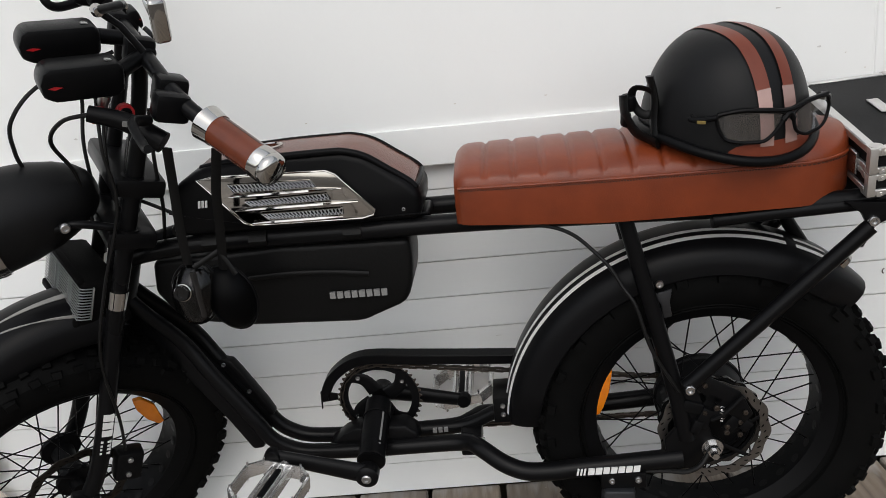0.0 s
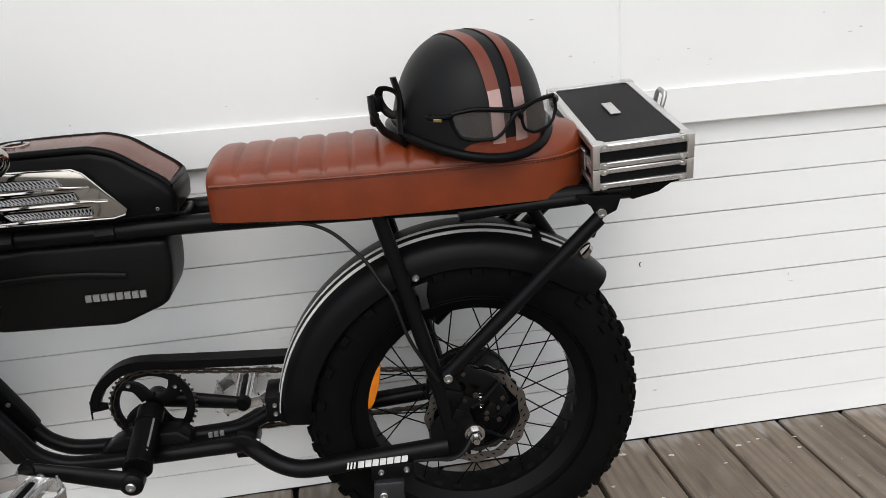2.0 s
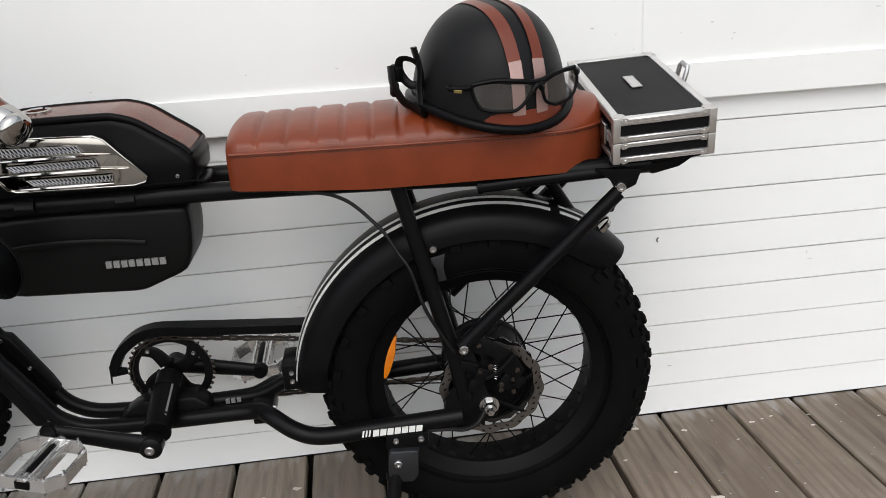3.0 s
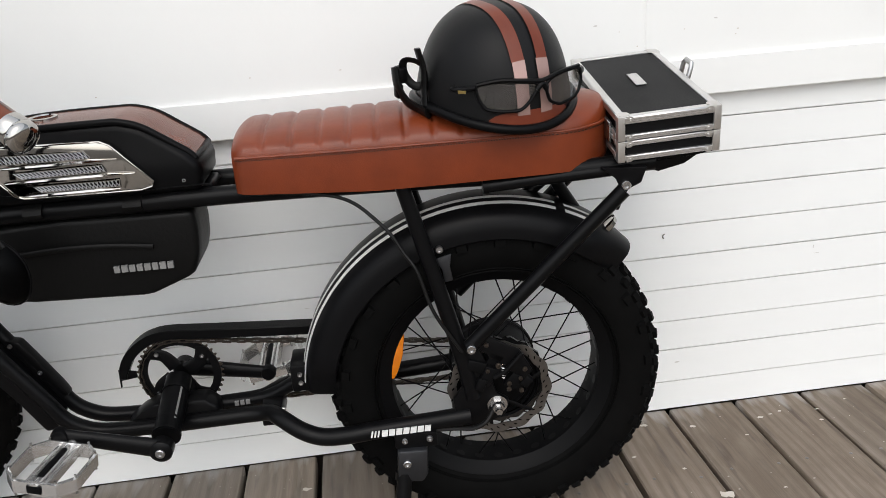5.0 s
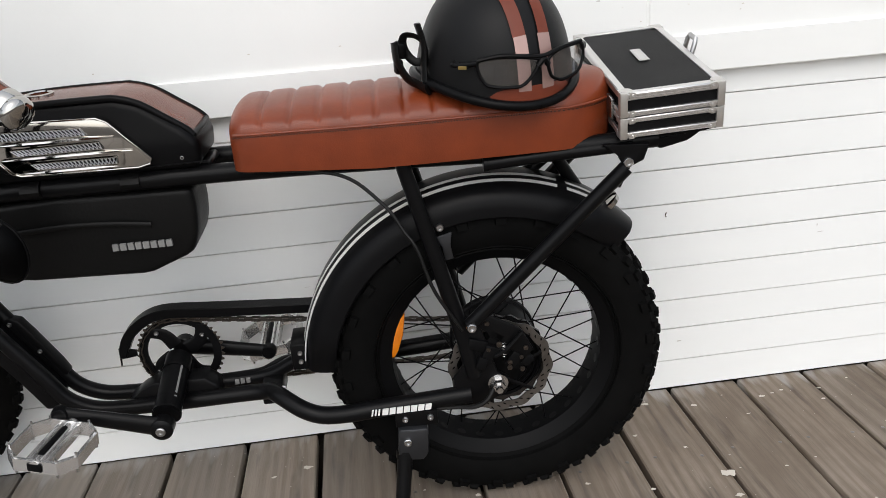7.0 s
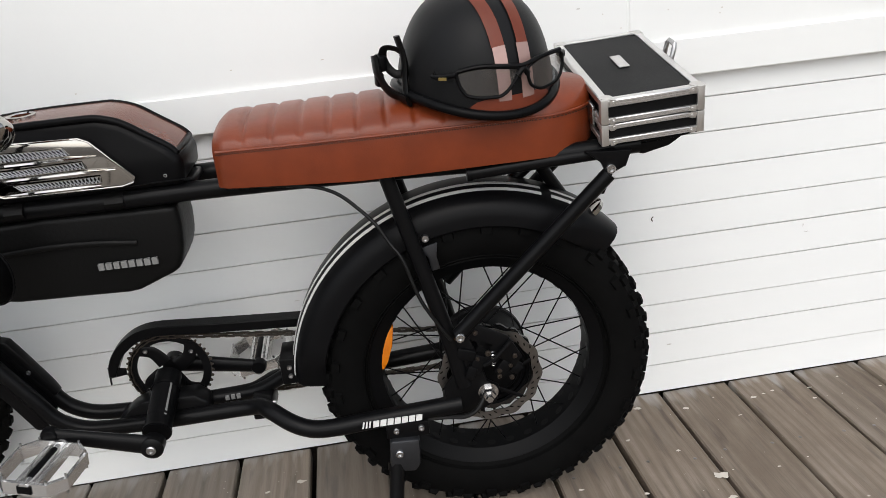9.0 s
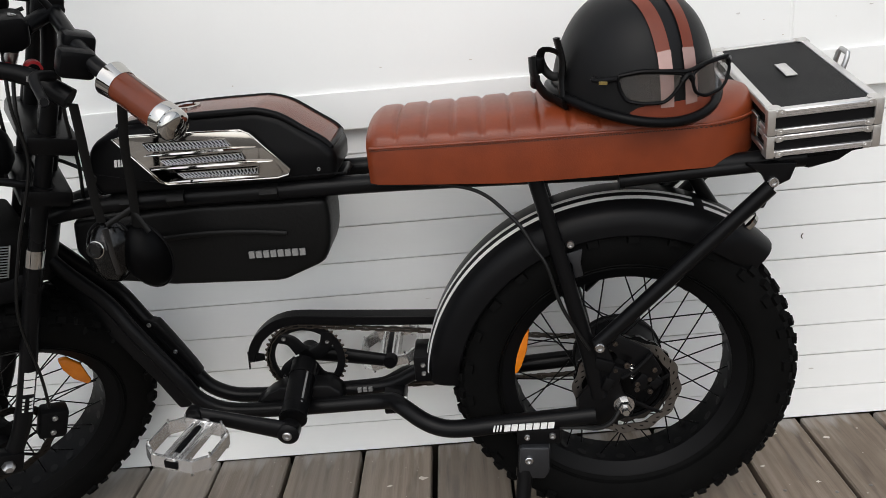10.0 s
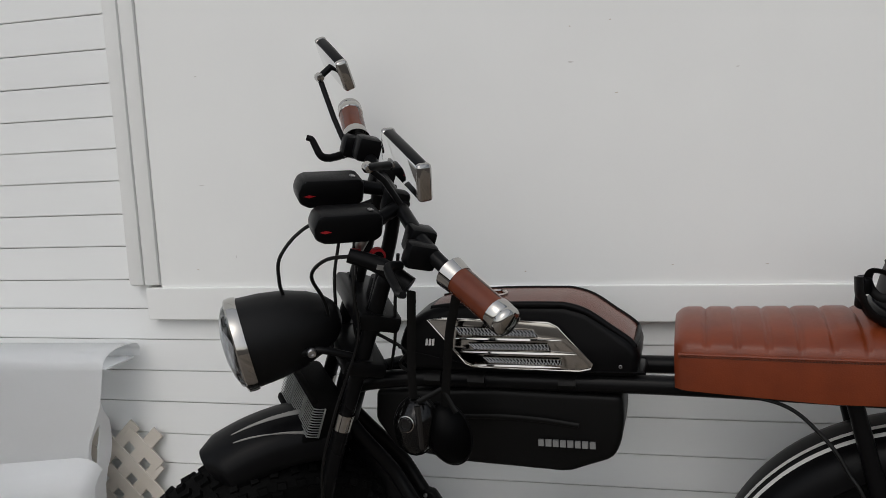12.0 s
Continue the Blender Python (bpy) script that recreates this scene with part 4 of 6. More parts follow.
# ---- crankset ----
BBX, BBZ = -0.2093, 0.3110
CR = part("chainring", revolve(B(), [(0.058, 0.046), (0.072, 0.046), (0.072, 0.050), (0.058, 0.050)], 64, Matrix.Translation((BBX, 0, BBZ)), closed=True), M_ALLOY, BIKE, "black chainring with curved arms")
bm = B()
for i in range(42):
    m = Matrix.Translation((BBX, 0.048, BBZ)) @ Matrix.Rotation(-math.tau * i / 42, 4, "Y")
    v = [bm.verts.new(m @ Vector(q)) for q in ((0.071, -0.0015, -0.0035), (0.071, -0.0015, 0.0035), (0.077, -0.001, 0.001), (0.077, -0.001, -0.001), (0.071, 0.0015, -0.0035), (0.071, 0.0015, 0.0035), (0.077, 0.001, 0.001), (0.077, 0.001, -0.001))]
    for f in ((0, 1, 2, 3), (4, 5, 6, 7), (0, 3, 7, 4), (1, 2, 6, 5), (2, 3, 7, 6)):
        bm.faces.new([v[k] for k in f])
tagged(part("teeth", bm, M_CHAIN, CR), kind="stuff")
for i in range(4):
    a = math.tau * i / 4 + 0.5
    arm = [(BBX + r * math.cos(a + da), 0.047, BBZ + r * math.sin(a + da)) for r, da in ((0.016, -0.1), (0.045, 0.05), (0.069, 0.35))]
    part("ring_arm", tube(B(), arm, (0.014, 0.010), 12, 4, flat=0.2), M_FRAME, CR)
    part("ring_bolt", bolt(B(), (BBX + 0.056 * math.cos(a + 0.15), 0.044, BBZ + 0.056 * math.sin(a + 0.15)), 0.0042, 0.003), M_STEEL, CR)
# chain: upper and lower run and the wrap round the ring
def chain_line():
    run = [(0.30, 0.044, 0.324)]
    run += [(BBX + 0.0690 * math.cos(a), 0.045, BBZ + 0.0690 * math.sin(a)) for a in [radians(86 + 188 * i / 24) for i in range(25)]]
    return run + [(0.30, 0.044, 0.250)]


pts = chain_line()
step, walked, links = 0.0127, 0.0, []
flat_pts = [Vector(p) for p in pts]
for a, b in zip(flat_pts, flat_pts[1:]):
    L = (b - a).length
    while walked < L:
        links.append((a.lerp(b, walked / L), (b - a).normalized()))
        walked += step
    walked -= L
bm = B()
for i, (c, d) in enumerate(links):
    m = Matrix.Translation(c) @ d.to_track_quat("X", "Y").to_matrix().to_4x4()
    off = 0.003 if i % 2 else 0.0018
    for s in (-1, 1):
        block(bm, (-0.0078, s * off - 0.0006, -0.0038), (0.0078, s * off + 0.0006, 0.0038), m)
tagged(part("chain", bm, M_CHAIN, BIKE, "oily bicycle chain"), kind="stuff")
guard_line = [(0.045, 0.055, 0.374), (-0.05, 0.055, 0.3795), (-0.15, 0.055, 0.386), (-0.212, 0.055, 0.390), (-0.243, 0.055, 0.3865), (-0.268, 0.055, 0.3745), (-0.291, 0.055, 0.354), (-0.3035, 0.055, 0.331), (-0.307, 0.055, 0.311)]
line = curve_points(guard_line, 6)
outer, inner = [], []
for i, p in enumerate(line):
    d = (line[min(i + 1, len(line) - 1)] - line[max(i - 1, 0)]).normalized()
    nrm = Vector((d.z, 0, -d.x))
    outer.append((p + nrm * 0.010))
    inner.append((p - nrm * (0.008 - 0.006 * max(0.0, (i / (len(line) - 1) - 0.85) / 0.15))))
CG = part("chain_guard", slab(B(), [(p.x, p.z) for p in outer] + [(p.x, p.z) for p in inner[::-1]], 0.042, 0.070, 0.0015, seg=1), M_PLASTIC, BIKE, "black plastic chain guard")
part("guard_tab", slab(B(), [(-0.3190, 0.294), (-0.3168, 0.294), (-0.3155, 0.308), (-0.286, 0.312), (-0.286, 0.324), (-0.3165, 0.330)], 0.046, 0.05, 0.0005), M_PLASTIC, CG)


def pedal(m, name):
    """A cage pedal of bright alloy: outer cage, centre bar, cross bars and pins."""
    ped = part(name, tube(B(), [(0, -0.052, 0), (0, 0.056, 0)], 0.0085, 14, 0), M_POLISH, BIKE, "polished alloy cage pedal")
    ped.matrix_local = m
    outline = [(-0.030, -0.050), (0.030, -0.050), (0.049, -0.030), (0.049, 0.030), (0.030, 0.050), (-0.030, 0.050), (-0.049, 0.030), (-0.049, -0.030)]
    bm = B()
    rings = []
    for x, y in outline:
        n = Vector((x, y, 0)).normalized()
        rings.append([bm.verts.new((x + n.x * o, y + n.y * o, z)) for o, z in ((0, -0.0085), (0.0, 0.0085), (-0.0045, 0.0095), (-0.0055, -0.0095))])
    for i in range(8):
        a, b = rings[i], rings[(i + 1) % 8]
        for j in range(4):
            bm.faces.new((a[j], a[(j + 1) % 4], b[(j + 1) % 4], b[j]))
    part("cage", bm, M_POLISH, ped, smooth=20)
    for x in (-0.013, 0.013):
        part("cross_bar", block(B(), (x - 0.0026, -0.046, -0.0075), (x + 0.0026, 0.046, 0.0075), bevel=0.002), M_POLISH, ped)
    part("axle_body", block(B(), (-0.0050, -0.036, -0.0100), (0.0050, 0.036, 0.0100), bevel=0.004), M_ALLOY, ped)
    for x, y in outline[:8]:
        for s in (-1, 1):
            part("pin", tube(B(), [(x * 0.94, y * 0.94, s * 0.008), (x * 0.94, y * 0.94, s * 0.0135)], 0.0018, 7, 0), M_STEEL, ped)
    part("reflector_badge", block(B(), (-0.010, -0.0525, -0.006), (0.010, -0.0495, 0.006), bevel=0.002), M_PLASTIC, ped)
    return ped


def crank(side, end, v):
    root = Vector((BBX - 0.004, v * 0.92, BBZ - 0.045)) if side < 0 else Vector((BBX, v * 0.92, BBZ - 0.004))
    tip = Vector((end[0], v, end[1]))
    c = part("crank_arm", tube(B(), [root, root.lerp(tip, 0.5), tip], (0.0175, 0.0125), 14, 4, flat=0.62), M_FRAME, BIKE, "black crank arm")
    part("crank_boss", revolve(B(), [(0, -0.014), (0.014, -0.014), (0.019, -0.010), (0.019, 0.010), (0, 0.012)], 24, Matrix.Translation(root)), M_FRAME, c)
    part("crank_bolt", bolt(B(), root + Vector((0, -0.0135 if side < 0 else 0.0135, 0)), 0.008, 0.004, (0, side, 0)), M_STEEL, c)
    part("crank_eye", revolve(B(), [(0, -0.009), (0.012, -0.009), (0.014, -0.006), (0.014, 0.006), (0, 0.009)], 20, Matrix.Translation(tip)), M_FRAME, c)
    return c


crank(-1, (-0.362, 0.317), -0.124)
pedal(Matrix.Translation((-0.3525, -0.190, 0.304)) @ pose(0, 0, 0, -2, 8, -10) @ Matrix.Diagonal((1.12, 1.05, 1.25, 1)), "pedal")
crank(1, (-0.062, 0.274), 0.085)
pedal(Matrix.Translation((-0.066, 0.148, 0.268)) @ pose(0, 0, 0, -4, 10, 180) @ Matrix.Diagonal((1.2, 1.1, 1.2, 1)), "pedal")
# ribbed motor housing cover on the bracket
part("bracket_cover", tube(B(), [(BBX, 0.03, BBZ - 0.002), (BBX, -0.095, BBZ - 0.036)], 0.0225, 26, 0), M_PLASTIC, FR)
for k, y in enumerate((0.0, -0.090)):
    part("bracket_ring", tube(B(), [(BBX, y, BBZ - 0.010 - 0.024 * k), (BBX, y - 0.004, BBZ - 0.011 - 0.024 * k)], 0.0240, 26, 0), M_FRAME, FR)
bm = B()
rows = []
for i in range(7):
    y = -0.006 - 0.070 * i / 6
    zc = BBZ - 0.002 - 0.272 * (0.03 - y)
    rows.append([bm.verts.new((BBX + 0.0230 * math.sin(a), y, zc + 0.0230 * math.cos(a))) for a in [radians(-34 + 78 * k / 8) for k in range(9)]])
for a, b in zip(rows, rows[1:]):
    for k in range(8):
        bm.faces.new((a[k], a[k + 1], b[k + 1], b[k]))
part("bracket_label", bm, M_GREYPRINT, FR, "grey printed label")
for z in (0.246, 0.258):
    part("plate_bolt", bolt(B(), (-0.028, -0.02, z), 0.0036, 0.006, (1, 0, 0)), M_STEEL, FR)
part("cross_plate", block(B(), (-0.064, -0.030, 0.232), (-0.028, 0.042, 0.266), bevel=0.003), M_FRAME, FR)
part("brake_cable", tube(B(), [(-0.02, -0.066, 0.672), (0.039, -0.070, 0.670), (0.089, -0.070, 0.6628), (0.1205, -0.070, 0.655), (0.1465, -0.070, 0.640), (0.172, -0.074, 0.6155), (0.194, -0.080, 0.590), (0.211, -0.087, 0.560), (0.229, -0.095, 0.530), (0.25, -0.103, 0.46), (0.29, -0.105, 0.385)], 0.0030, 8), M_CABLE, FR, "black brake cable")
for x, z in ((-0.4690, 0.4160), (-0.4330, 0.3600)):
    part("frame_bolt", bolt(B(), (x, 0.012, z), 0.004, 0.003), M_STEEL, FR)

# amber reflectors between the spokes
part("amber_reflector", slab(B(), [(0.1985, 0.3850), (0.1965, 0.3700), (0.1926, 0.3450), (0.1820, 0.3150), (0.1750, 0.3020), (0.1640, 0.2985), (0.1540, 0.3160), (0.1560, 0.3420), (0.1770, 0.3700)], -0.030, -0.020, 0.003), M_AMBER, BIKE, "amber spoke reflector")

# ---- fork, front mudguard and headlamp, in the turned steering frame: x back, y right, z up the axis ----
def front(name, bm, mat, parent=None, label="", smooth=40.0):
    ob = part(name, bm, mat, parent or BIKE, label, smooth)
    if parent is None:
        ob.matrix_local = ST
    return ob


FORK = front("fork", block(B(), (-0.052, -0.088, 0.478), (0.022, 0.088, 0.506), bevel=0.008), M_FRAME, None, "black double-crown suspension fork")
front("upper_crown", block(B(), (-0.050, -0.088, 0.560), (0.024, 0.088, 0.590), bevel=0.008), M_FRAME, FORK)
front("steerer", tube(B(), [(0, 0, 0.44), (0, 0, 0.62)], 0.016, 18, 0), M_FRAME, FORK)
for s in (-1, 1):
    y = s * 0.068
    front("stanchion", tube(B(), [(-0.022, y, 0.30), (-0.018, y, 0.640)], 0.0125, 18, 0), M_FRAME, FORK)
    front("lower_leg", tube(B(), [(-0.040, s * 0.077, -0.018), (-0.024, s * 0.077, 0.06), (-0.021, s * 0.077, 0.15), (-0.021, y, 0.30), (-0.022, y, 0.372)], 0.0142, 18, 4), M_FRAME, FORK)
    front("chrome_collar", tube(B(), [(-0.022, y, 0.372), (-0.022, y, 0.402)], 0.0152, 22, 0), M_CHROME, FORK, "chrome collar")
    front("stanchion_cap", tube(B(), [(-0.018, y, 0.640), (-0.018, y, 0.650)], (0.0125, 0.010), 18, 0), M_ALLOY, FORK)
    for z in (0.492, 0.575):
        front("crown_clamp", tube(B(), [(-0.020, y, z - 0.017), (-0.020, y, z + 0.015)], 0.0178, 20, 0), M_FRAME, FORK)
        front("crown_bolt", bolt(B(), (-0.045, y + s * 0.012, z), 0.005, 0.004, (-1, 0, 0)), M_STEEL, FORK)
front("fork_dropout", block(B(), (-0.062, -0.094, -0.022), (-0.018, -0.068, 0.022), bevel=0.006), M_FRAME, FORK)
front("front_axle_nut", revolve(B(), [(0, -0.106), (0.006, -0.106), (0.010, -0.102), (0.0115, -0.094), (0, -0.094)], 6, Matrix.Translation(FRONT)), M_STEEL, FORK)
FCAL = front("front_caliper", block(B(), (0.004, -0.082, 0.032), (0.050, -0.05, 0.090), bevel=0.007), M_ALLOY, FORK, "black front brake caliper")
for z in (0.048, 0.078):
    front("caliper_bolt", bolt(B(), (0.026, -0.082, z), 0.0048, 0.004), M_STEEL, FORK)
# letters down the fork leg, drawn as plain bars
for k, (w, z0, z1) in enumerate(((0.020, 0.172, 0.184), (0.020, 0.157, 0.169), (0.020, 0.142, 0.154), (0.020, 0.129, 0.133), (0.020, 0.121, 0.125), (0.020, 0.114, 0.118), (0.020, 0.106, 0.110))):
    front("print_bar", block(B(), (-0.0200 - w * 0.4, -0.0912, z0), (-0.0200 + w * 0.4, -0.085, z1)), M_WHITE, FORK)

# front mudguard
FGP = [(-0.062, 0.268), (-0.064, 0.285), (-0.062, 0.301), (-0.054, 0.316), (-0.038, 0.326), (-0.020, 0.331), (0, 0.333), (0.020, 0.331), (0.038, 0.326), (0.054, 0.316), (0.062, 0.301), (0.064, 0.285), (0.062, 0.268)]
FG = front("front_mudguard", guard(96, 138.5, FGP, (0.020, 0, 0.045), n=30, taper=1.2), M_FENDER, None, "short matt black front mudguard")
for s in (-1, 1):
    bm = B()
    rows = []
    for i in range(13):
        t = i / 12
        a = radians(128 - 21 * t)
        w = 0.0010 + 0.0065 * t
        yc = -0.014 - 0.012 * t + s * (0.010 + 0.010 * t)
        rr_ = 0.3315 - 0.030 * (abs(yc) / 0.062) ** 2.6
        rows.append([bm.verts.new((0.020 + (rr_ + dz) * math.cos(a), yc + w * q, 0.045 + (rr_ + dz) * math.sin(a))) for q, dz in ((-1, 0.0015), (1, 0.0015), (1, -0.003), (-1, -0.003))])
    for a, b in zip(rows, rows[1:]):
        for j in range(4):
            bm.faces.new((a[j], a[(j + 1) % 4], b[(j + 1) % 4], b[j]))
    bm.faces.new(rows[0])
    bm.faces.new(rows[-1])
    front("pale_stripe", bm, M_SILVER, FG, "tapering pale stripe")
front("guard_bridge", block(B(), (-0.030, -0.045, 0.346), (0.000, 0.045, 0.366), bevel=0.004), M_FRAME, FG)

# finned box below the headlamp: ribs run across its front and bend round its near corner
along = Vector((0.0191, -0.133, 0)).normalized()
BOXM = Matrix((Vector((0, 0, 1)).cross(along), along, Vector((0, 0, 1)))).transposed().to_4x4()
BOXM.translation = (-0.0860, 0.002, 0.377)
FIN = front("finned_box", block(B(), (0.004, -0.082, -0.044), (0.062, 0.066, 0.036), BOXM, 0.008), M_RUBBER, None, "black box with a pale ribbed front")
front("box_lip", block(B(), (-0.003, -0.082, -0.044), (0.010, 0.064, -0.031), BOXM, 0.004), M_RUBBER, FIN)
front("box_brow", block(B(), (-0.002, -0.080, 0.0285), (0.010, 0.060, 0.037), BOXM, 0.003), M_RUBBER, FIN)
for k in range(12):
    z = -0.0275 + 0.0048 * k
    rib = [(0.0005, -0.078), (0.0, 0.055), (0.0006, 0.064), (0.004, 0.0675), (0.010, 0.0685), (0.020, 0.069)]
    front("rib", tube(B(), [BOXM @ Vector((x, y, z)) for x, y in rib], 0.0010, 6, 3), M_FIN, FIN)
for y in (-0.030, 0.025):
    front("rib_bar", block(B(), (-0.0016, y - 0.0012, -0.0290), (0.004, y + 0.0012, 0.0265), BOXM, 0.0004, 1), M_FIN, FIN)
front("rib_bar", block(B(), (0.0195, 0.064, -0.0290), (0.0215, 0.0702, 0.0265), BOXM, 0.0004, 1), M_FIN, FIN)
front("box_bracket", block(B(), (0.05, -0.02, -0.02), (0.075, 0.02, 0.02), BOXM, 0.003), M_FRAME, FIN)

# headlamp: a bullet bucket that looks ahead and a little down
HLM = Matrix.Translation((-0.196, 0.0, 0.476)) @ Matrix.Rotation(radians(-26), 4, "Y") @ pose(0, 0, 0, 0, 0, -90) @ Matrix.Scale(0.98, 4)
HL = front("headlamp", revolve(B(), [(0.0, 0.165), (0.012, 0.164), (0.026, 0.158), (0.040, 0.145), (0.054, 0.120), (0.066, 0.085), (0.073, 0.045), (0.076, 0.0), (0.076, -0.004), (0.070, -0.004), (0.064, 0.03), (0.0, 0.05)], 56, HLM), M_HELMET, None, "black bullet headlamp with a chrome ring")
front("lamp_ring", revolve(B(), [(0.0765, 0.006), (0.0788, 0.005), (0.0798, -0.003), (0.0788, -0.012), (0.076, -0.0145), (0.0725, -0.0125), (0.0725, 0.0)], 56, HLM, closed=True), M_CHROME, HL, "chrome lamp ring")
front("reflector", revolve(B(), [(0.072, -0.012), (0.058, 0.006), (0.036, 0.018), (0.0, 0.024)], 40, HLM), M_DIM, HL)
front("lens", revolve(B(), [(0.0730, -0.013), (0.066, -0.021), (0.050, -0.028), (0.028, -0.033), (0.0, -0.035), (0.0, -0.032), (0.028, -0.030), (0.049, -0.025), (0.064, -0.018), (0.0715, -0.011)], 48, HLM), M_LAMPGLASS, HL, "domed lamp glass")
for a in (0, 90):
    front("lamp_cross", block(B(), (-0.066, -0.024, -0.011), (0.066, -0.012, 0.011), HLM @ pose(0, 0, 0, 0, a + 20, 0), 0.004), M_PLASTIC, HL)
for s in (-1, 1):
    front("lamp_ear", tube(B(), [(-0.115, s * 0.060, 0.500), (-0.09, s * 0.075, 0.515), (-0.04, s * 0.080, 0.512)], 0.006, 10, 4), M_FRAME, HL)
    front("lamp_bolt", bolt(B(), (-0.108, s * 0.080, 0.512), 0.0075, 0.006, (0, s, 0)), M_STEEL, HL)

# ---- handlebar ----
BAR = [(0.070, -0.300, 0.700), (0.0255, -0.205, 0.719), (-0.004, -0.15, 0.738), (-0.026, 0.0, 0.772), (-0.034, 0.10, 0.788), (-0.040, 0.205, 0.811), (-0.038, 0.300, 0.840)]
HB = front("handlebar", tube(B(), BAR, 0.0112, 16, 8), M_FRAME, None, "black handlebar turned to one side")
for s in (-1, 1):
    front("riser", tube(B(), [(-0.018, s * 0.055, 0.585), (-0.020, s * 0.052, 0.70), (-0.026, s * 0.045, 0.768)], 0.0112, 16, 4), M_FRAME, HB)
    front("bar_clamp", block(B(), (-0.046, s * 0.045 - 0.014, 0.752 + s * 0.006), (-0.006, s * 0.045 + 0.014, 0.790 + s * 0.006), bevel=0.007), M_ALLOY, HB)


def grip(p, q, label):
    """A leather sleeve between two chrome ferrules, with a domed end."""
    p, q = Vector(p), Vector(q)
    d = (q - p).normalized()
    g = front("grip", tube(B(), [p + d * 0.014, p.lerp(q, 0.5), q - d * 0.028], 0.0212, 26, 4), M_GRIP, HB, label)
    front("ferrule", tube(B(), [p - d * 0.004, p + d * 0.006, p + d * 0.018], (0.0250, 0.0222), 26, 0), M_CHROME, HB, "chrome ferrule")
    m = Matrix.Translation(q) @ d.to_track_quat("Y", "Z").to_matrix().to_4x4()
    front("grip_end", revolve(B(), [(0.0205, -0.030), (0.0226, -0.028), (0.0226, -0.014), (0.0214, -0.012), (0.0224, -0.009), (0.0219, -0.004), (0.0200, 0.000), (0.0150, 0.003), (0.007, 0.0042), (0.0, 0.0046)], 28, m), M_CHROME, HB, "domed chrome grip end")
    front("seam", tube(B(), [p + d * 0.02 + Vector((0, 0, 0.0212)), q - d * 0.03 + Vector((0, 0, 0.0212))], 0.0008, 5, 0), M_STITCH, HB)


grip((0.0255, -0.205, 0.719), (0.0765, -0.312, 0.6985), "glossy brown leather handlebar grip")
grip((-0.040, 0.190, 0.8010), (-0.038, 0.295, 0.8370), "glossy brown leather handlebar grip")
# brake levers and switch pods
for s, c, e in ((-1, (-0.004, -0.165, 0.730), (-0.085, -0.17, 0.700)), (1, (-0.040, 0.160, 0.798), (-0.125, 0.09, 0.772))):
    c, e = Vector(c), Vector(e)
    front("lever_perch", block(B(), (c.x - 0.032, c.y - 0.016, c.z - 0.024), (c.x + 0.015, c.y + 0.016, c.z + 0.015), bevel=0.008), M_PLASTIC, HB)
    front("switch_pod", block(B(), (c.x - 0.02, c.y + s * -0.060, c.z - 0.016), (c.x + 0.022, c.y + s * -0.022, c.z + 0.026), bevel=0.007), M_PLASTIC, HB)
    blade = [(-0.062, 0.160, 0.778), (-0.090, 0.150, 0.768), (-0.107, 0.145, 0.770), (-0.118, 0.152, 0.782), (-0.126, 0.157, 0.792), (-0.135, 0.160, 0.793)] if s > 0 else [c + Vector((-0.035, 0, -0.025)), c + Vector((-0.062, -0.03, -0.020)), e + Vector((0.02, -0.08, 0)), e + Vector((0.012, -0.12, 0.012))]
    front("brake_lever", tube(B(), blade, (0.0075, 0.0050), 10, 6), M_ALLOY, HB, "black brake lever")
front("lever_housing", tube(B(), [(-0.100, -0.115, 0.692), (-0.055, -0.135, 0.690), (-0.015, -0.165, 0.676)], (0.011, 0.015), 14, 4), M_PLASTIC, HB)
front("lever_print", block(B(), (-0.066, -0.1525, 0.690), (-0.04, -0.1505, 0.697)), M_GREYPRINT, HB)
front("red_ring", revolve(B(), [(0.0085, -0.006), (0.0120, -0.005), (0.0120, 0.005), (0.0085, 0.006)], 26, Matrix.Translation((-0.046, -0.085, 0.688)), closed=True), M_RED, HB, "red metal ring")
front("red_button", revolve(B(), [(0, -0.008), (0.008, -0.008), (0.009, 0.004), (0, 0.006)], 22, Matrix.Translation((-0.046, -0.085, 0.688))), M_PLASTIC, HB)
front("key_switch", tube(B(), [(-0.07, -0.05, 0.672), (-0.07, -0.075, 0.71)], 0.009, 12, 0), M_STEEL, HB)
front("red_key_tag", block(B(), (-0.085, -0.078, 0.665), (-0.070, -0.072, 0.690), bevel=0.002), M_RED, HB)

# two black lamp units with a red slit, side by side ahead of the bar
for y0, xc, zc in ((0.010, -0.1140, 0.7545), (-0.080, -0.1015, 0.7315)):
    m = Matrix.Translation((xc, y0, zc)) @ pose(0, 0, 0, 0, -13, 0)
    bm = slab(B(), [(-0.054, -0.017), (-0.057, 0.0), (-0.051, 0.015), (-0.042, 0.0205), (0.040, 0.0205), (0.047, 0.014), (0.046, -0.017), (0.034, -0.0245), (-0.040, -0.0245)], -0.027, 0.027, 0.0055, m, 2)
    lu = front("lamp_unit", bm, M_PLASTIC, HB, "black lamp unit with a red slit")
    front("red_slit", slab(B(), [(-0.048, -0.004), (-0.040, -0.0065), (-0.030, -0.004), (-0.040, -0.002)], -0.0278, -0.025, 0, m), M_RED, HB)
    front("unit_screw", bolt(B(), m @ Vector((0.03, -0.012, 0.021)), 0.005, 0.002, (0, 0, 1)), M_STEEL, HB)
    front("unit_bracket", tube(B(), [m @ Vector((0.045, 0, 0)), (-0.012, y0 * 0.6, 0.768)], 0.011, 12, 0), M_PLASTIC, HB)


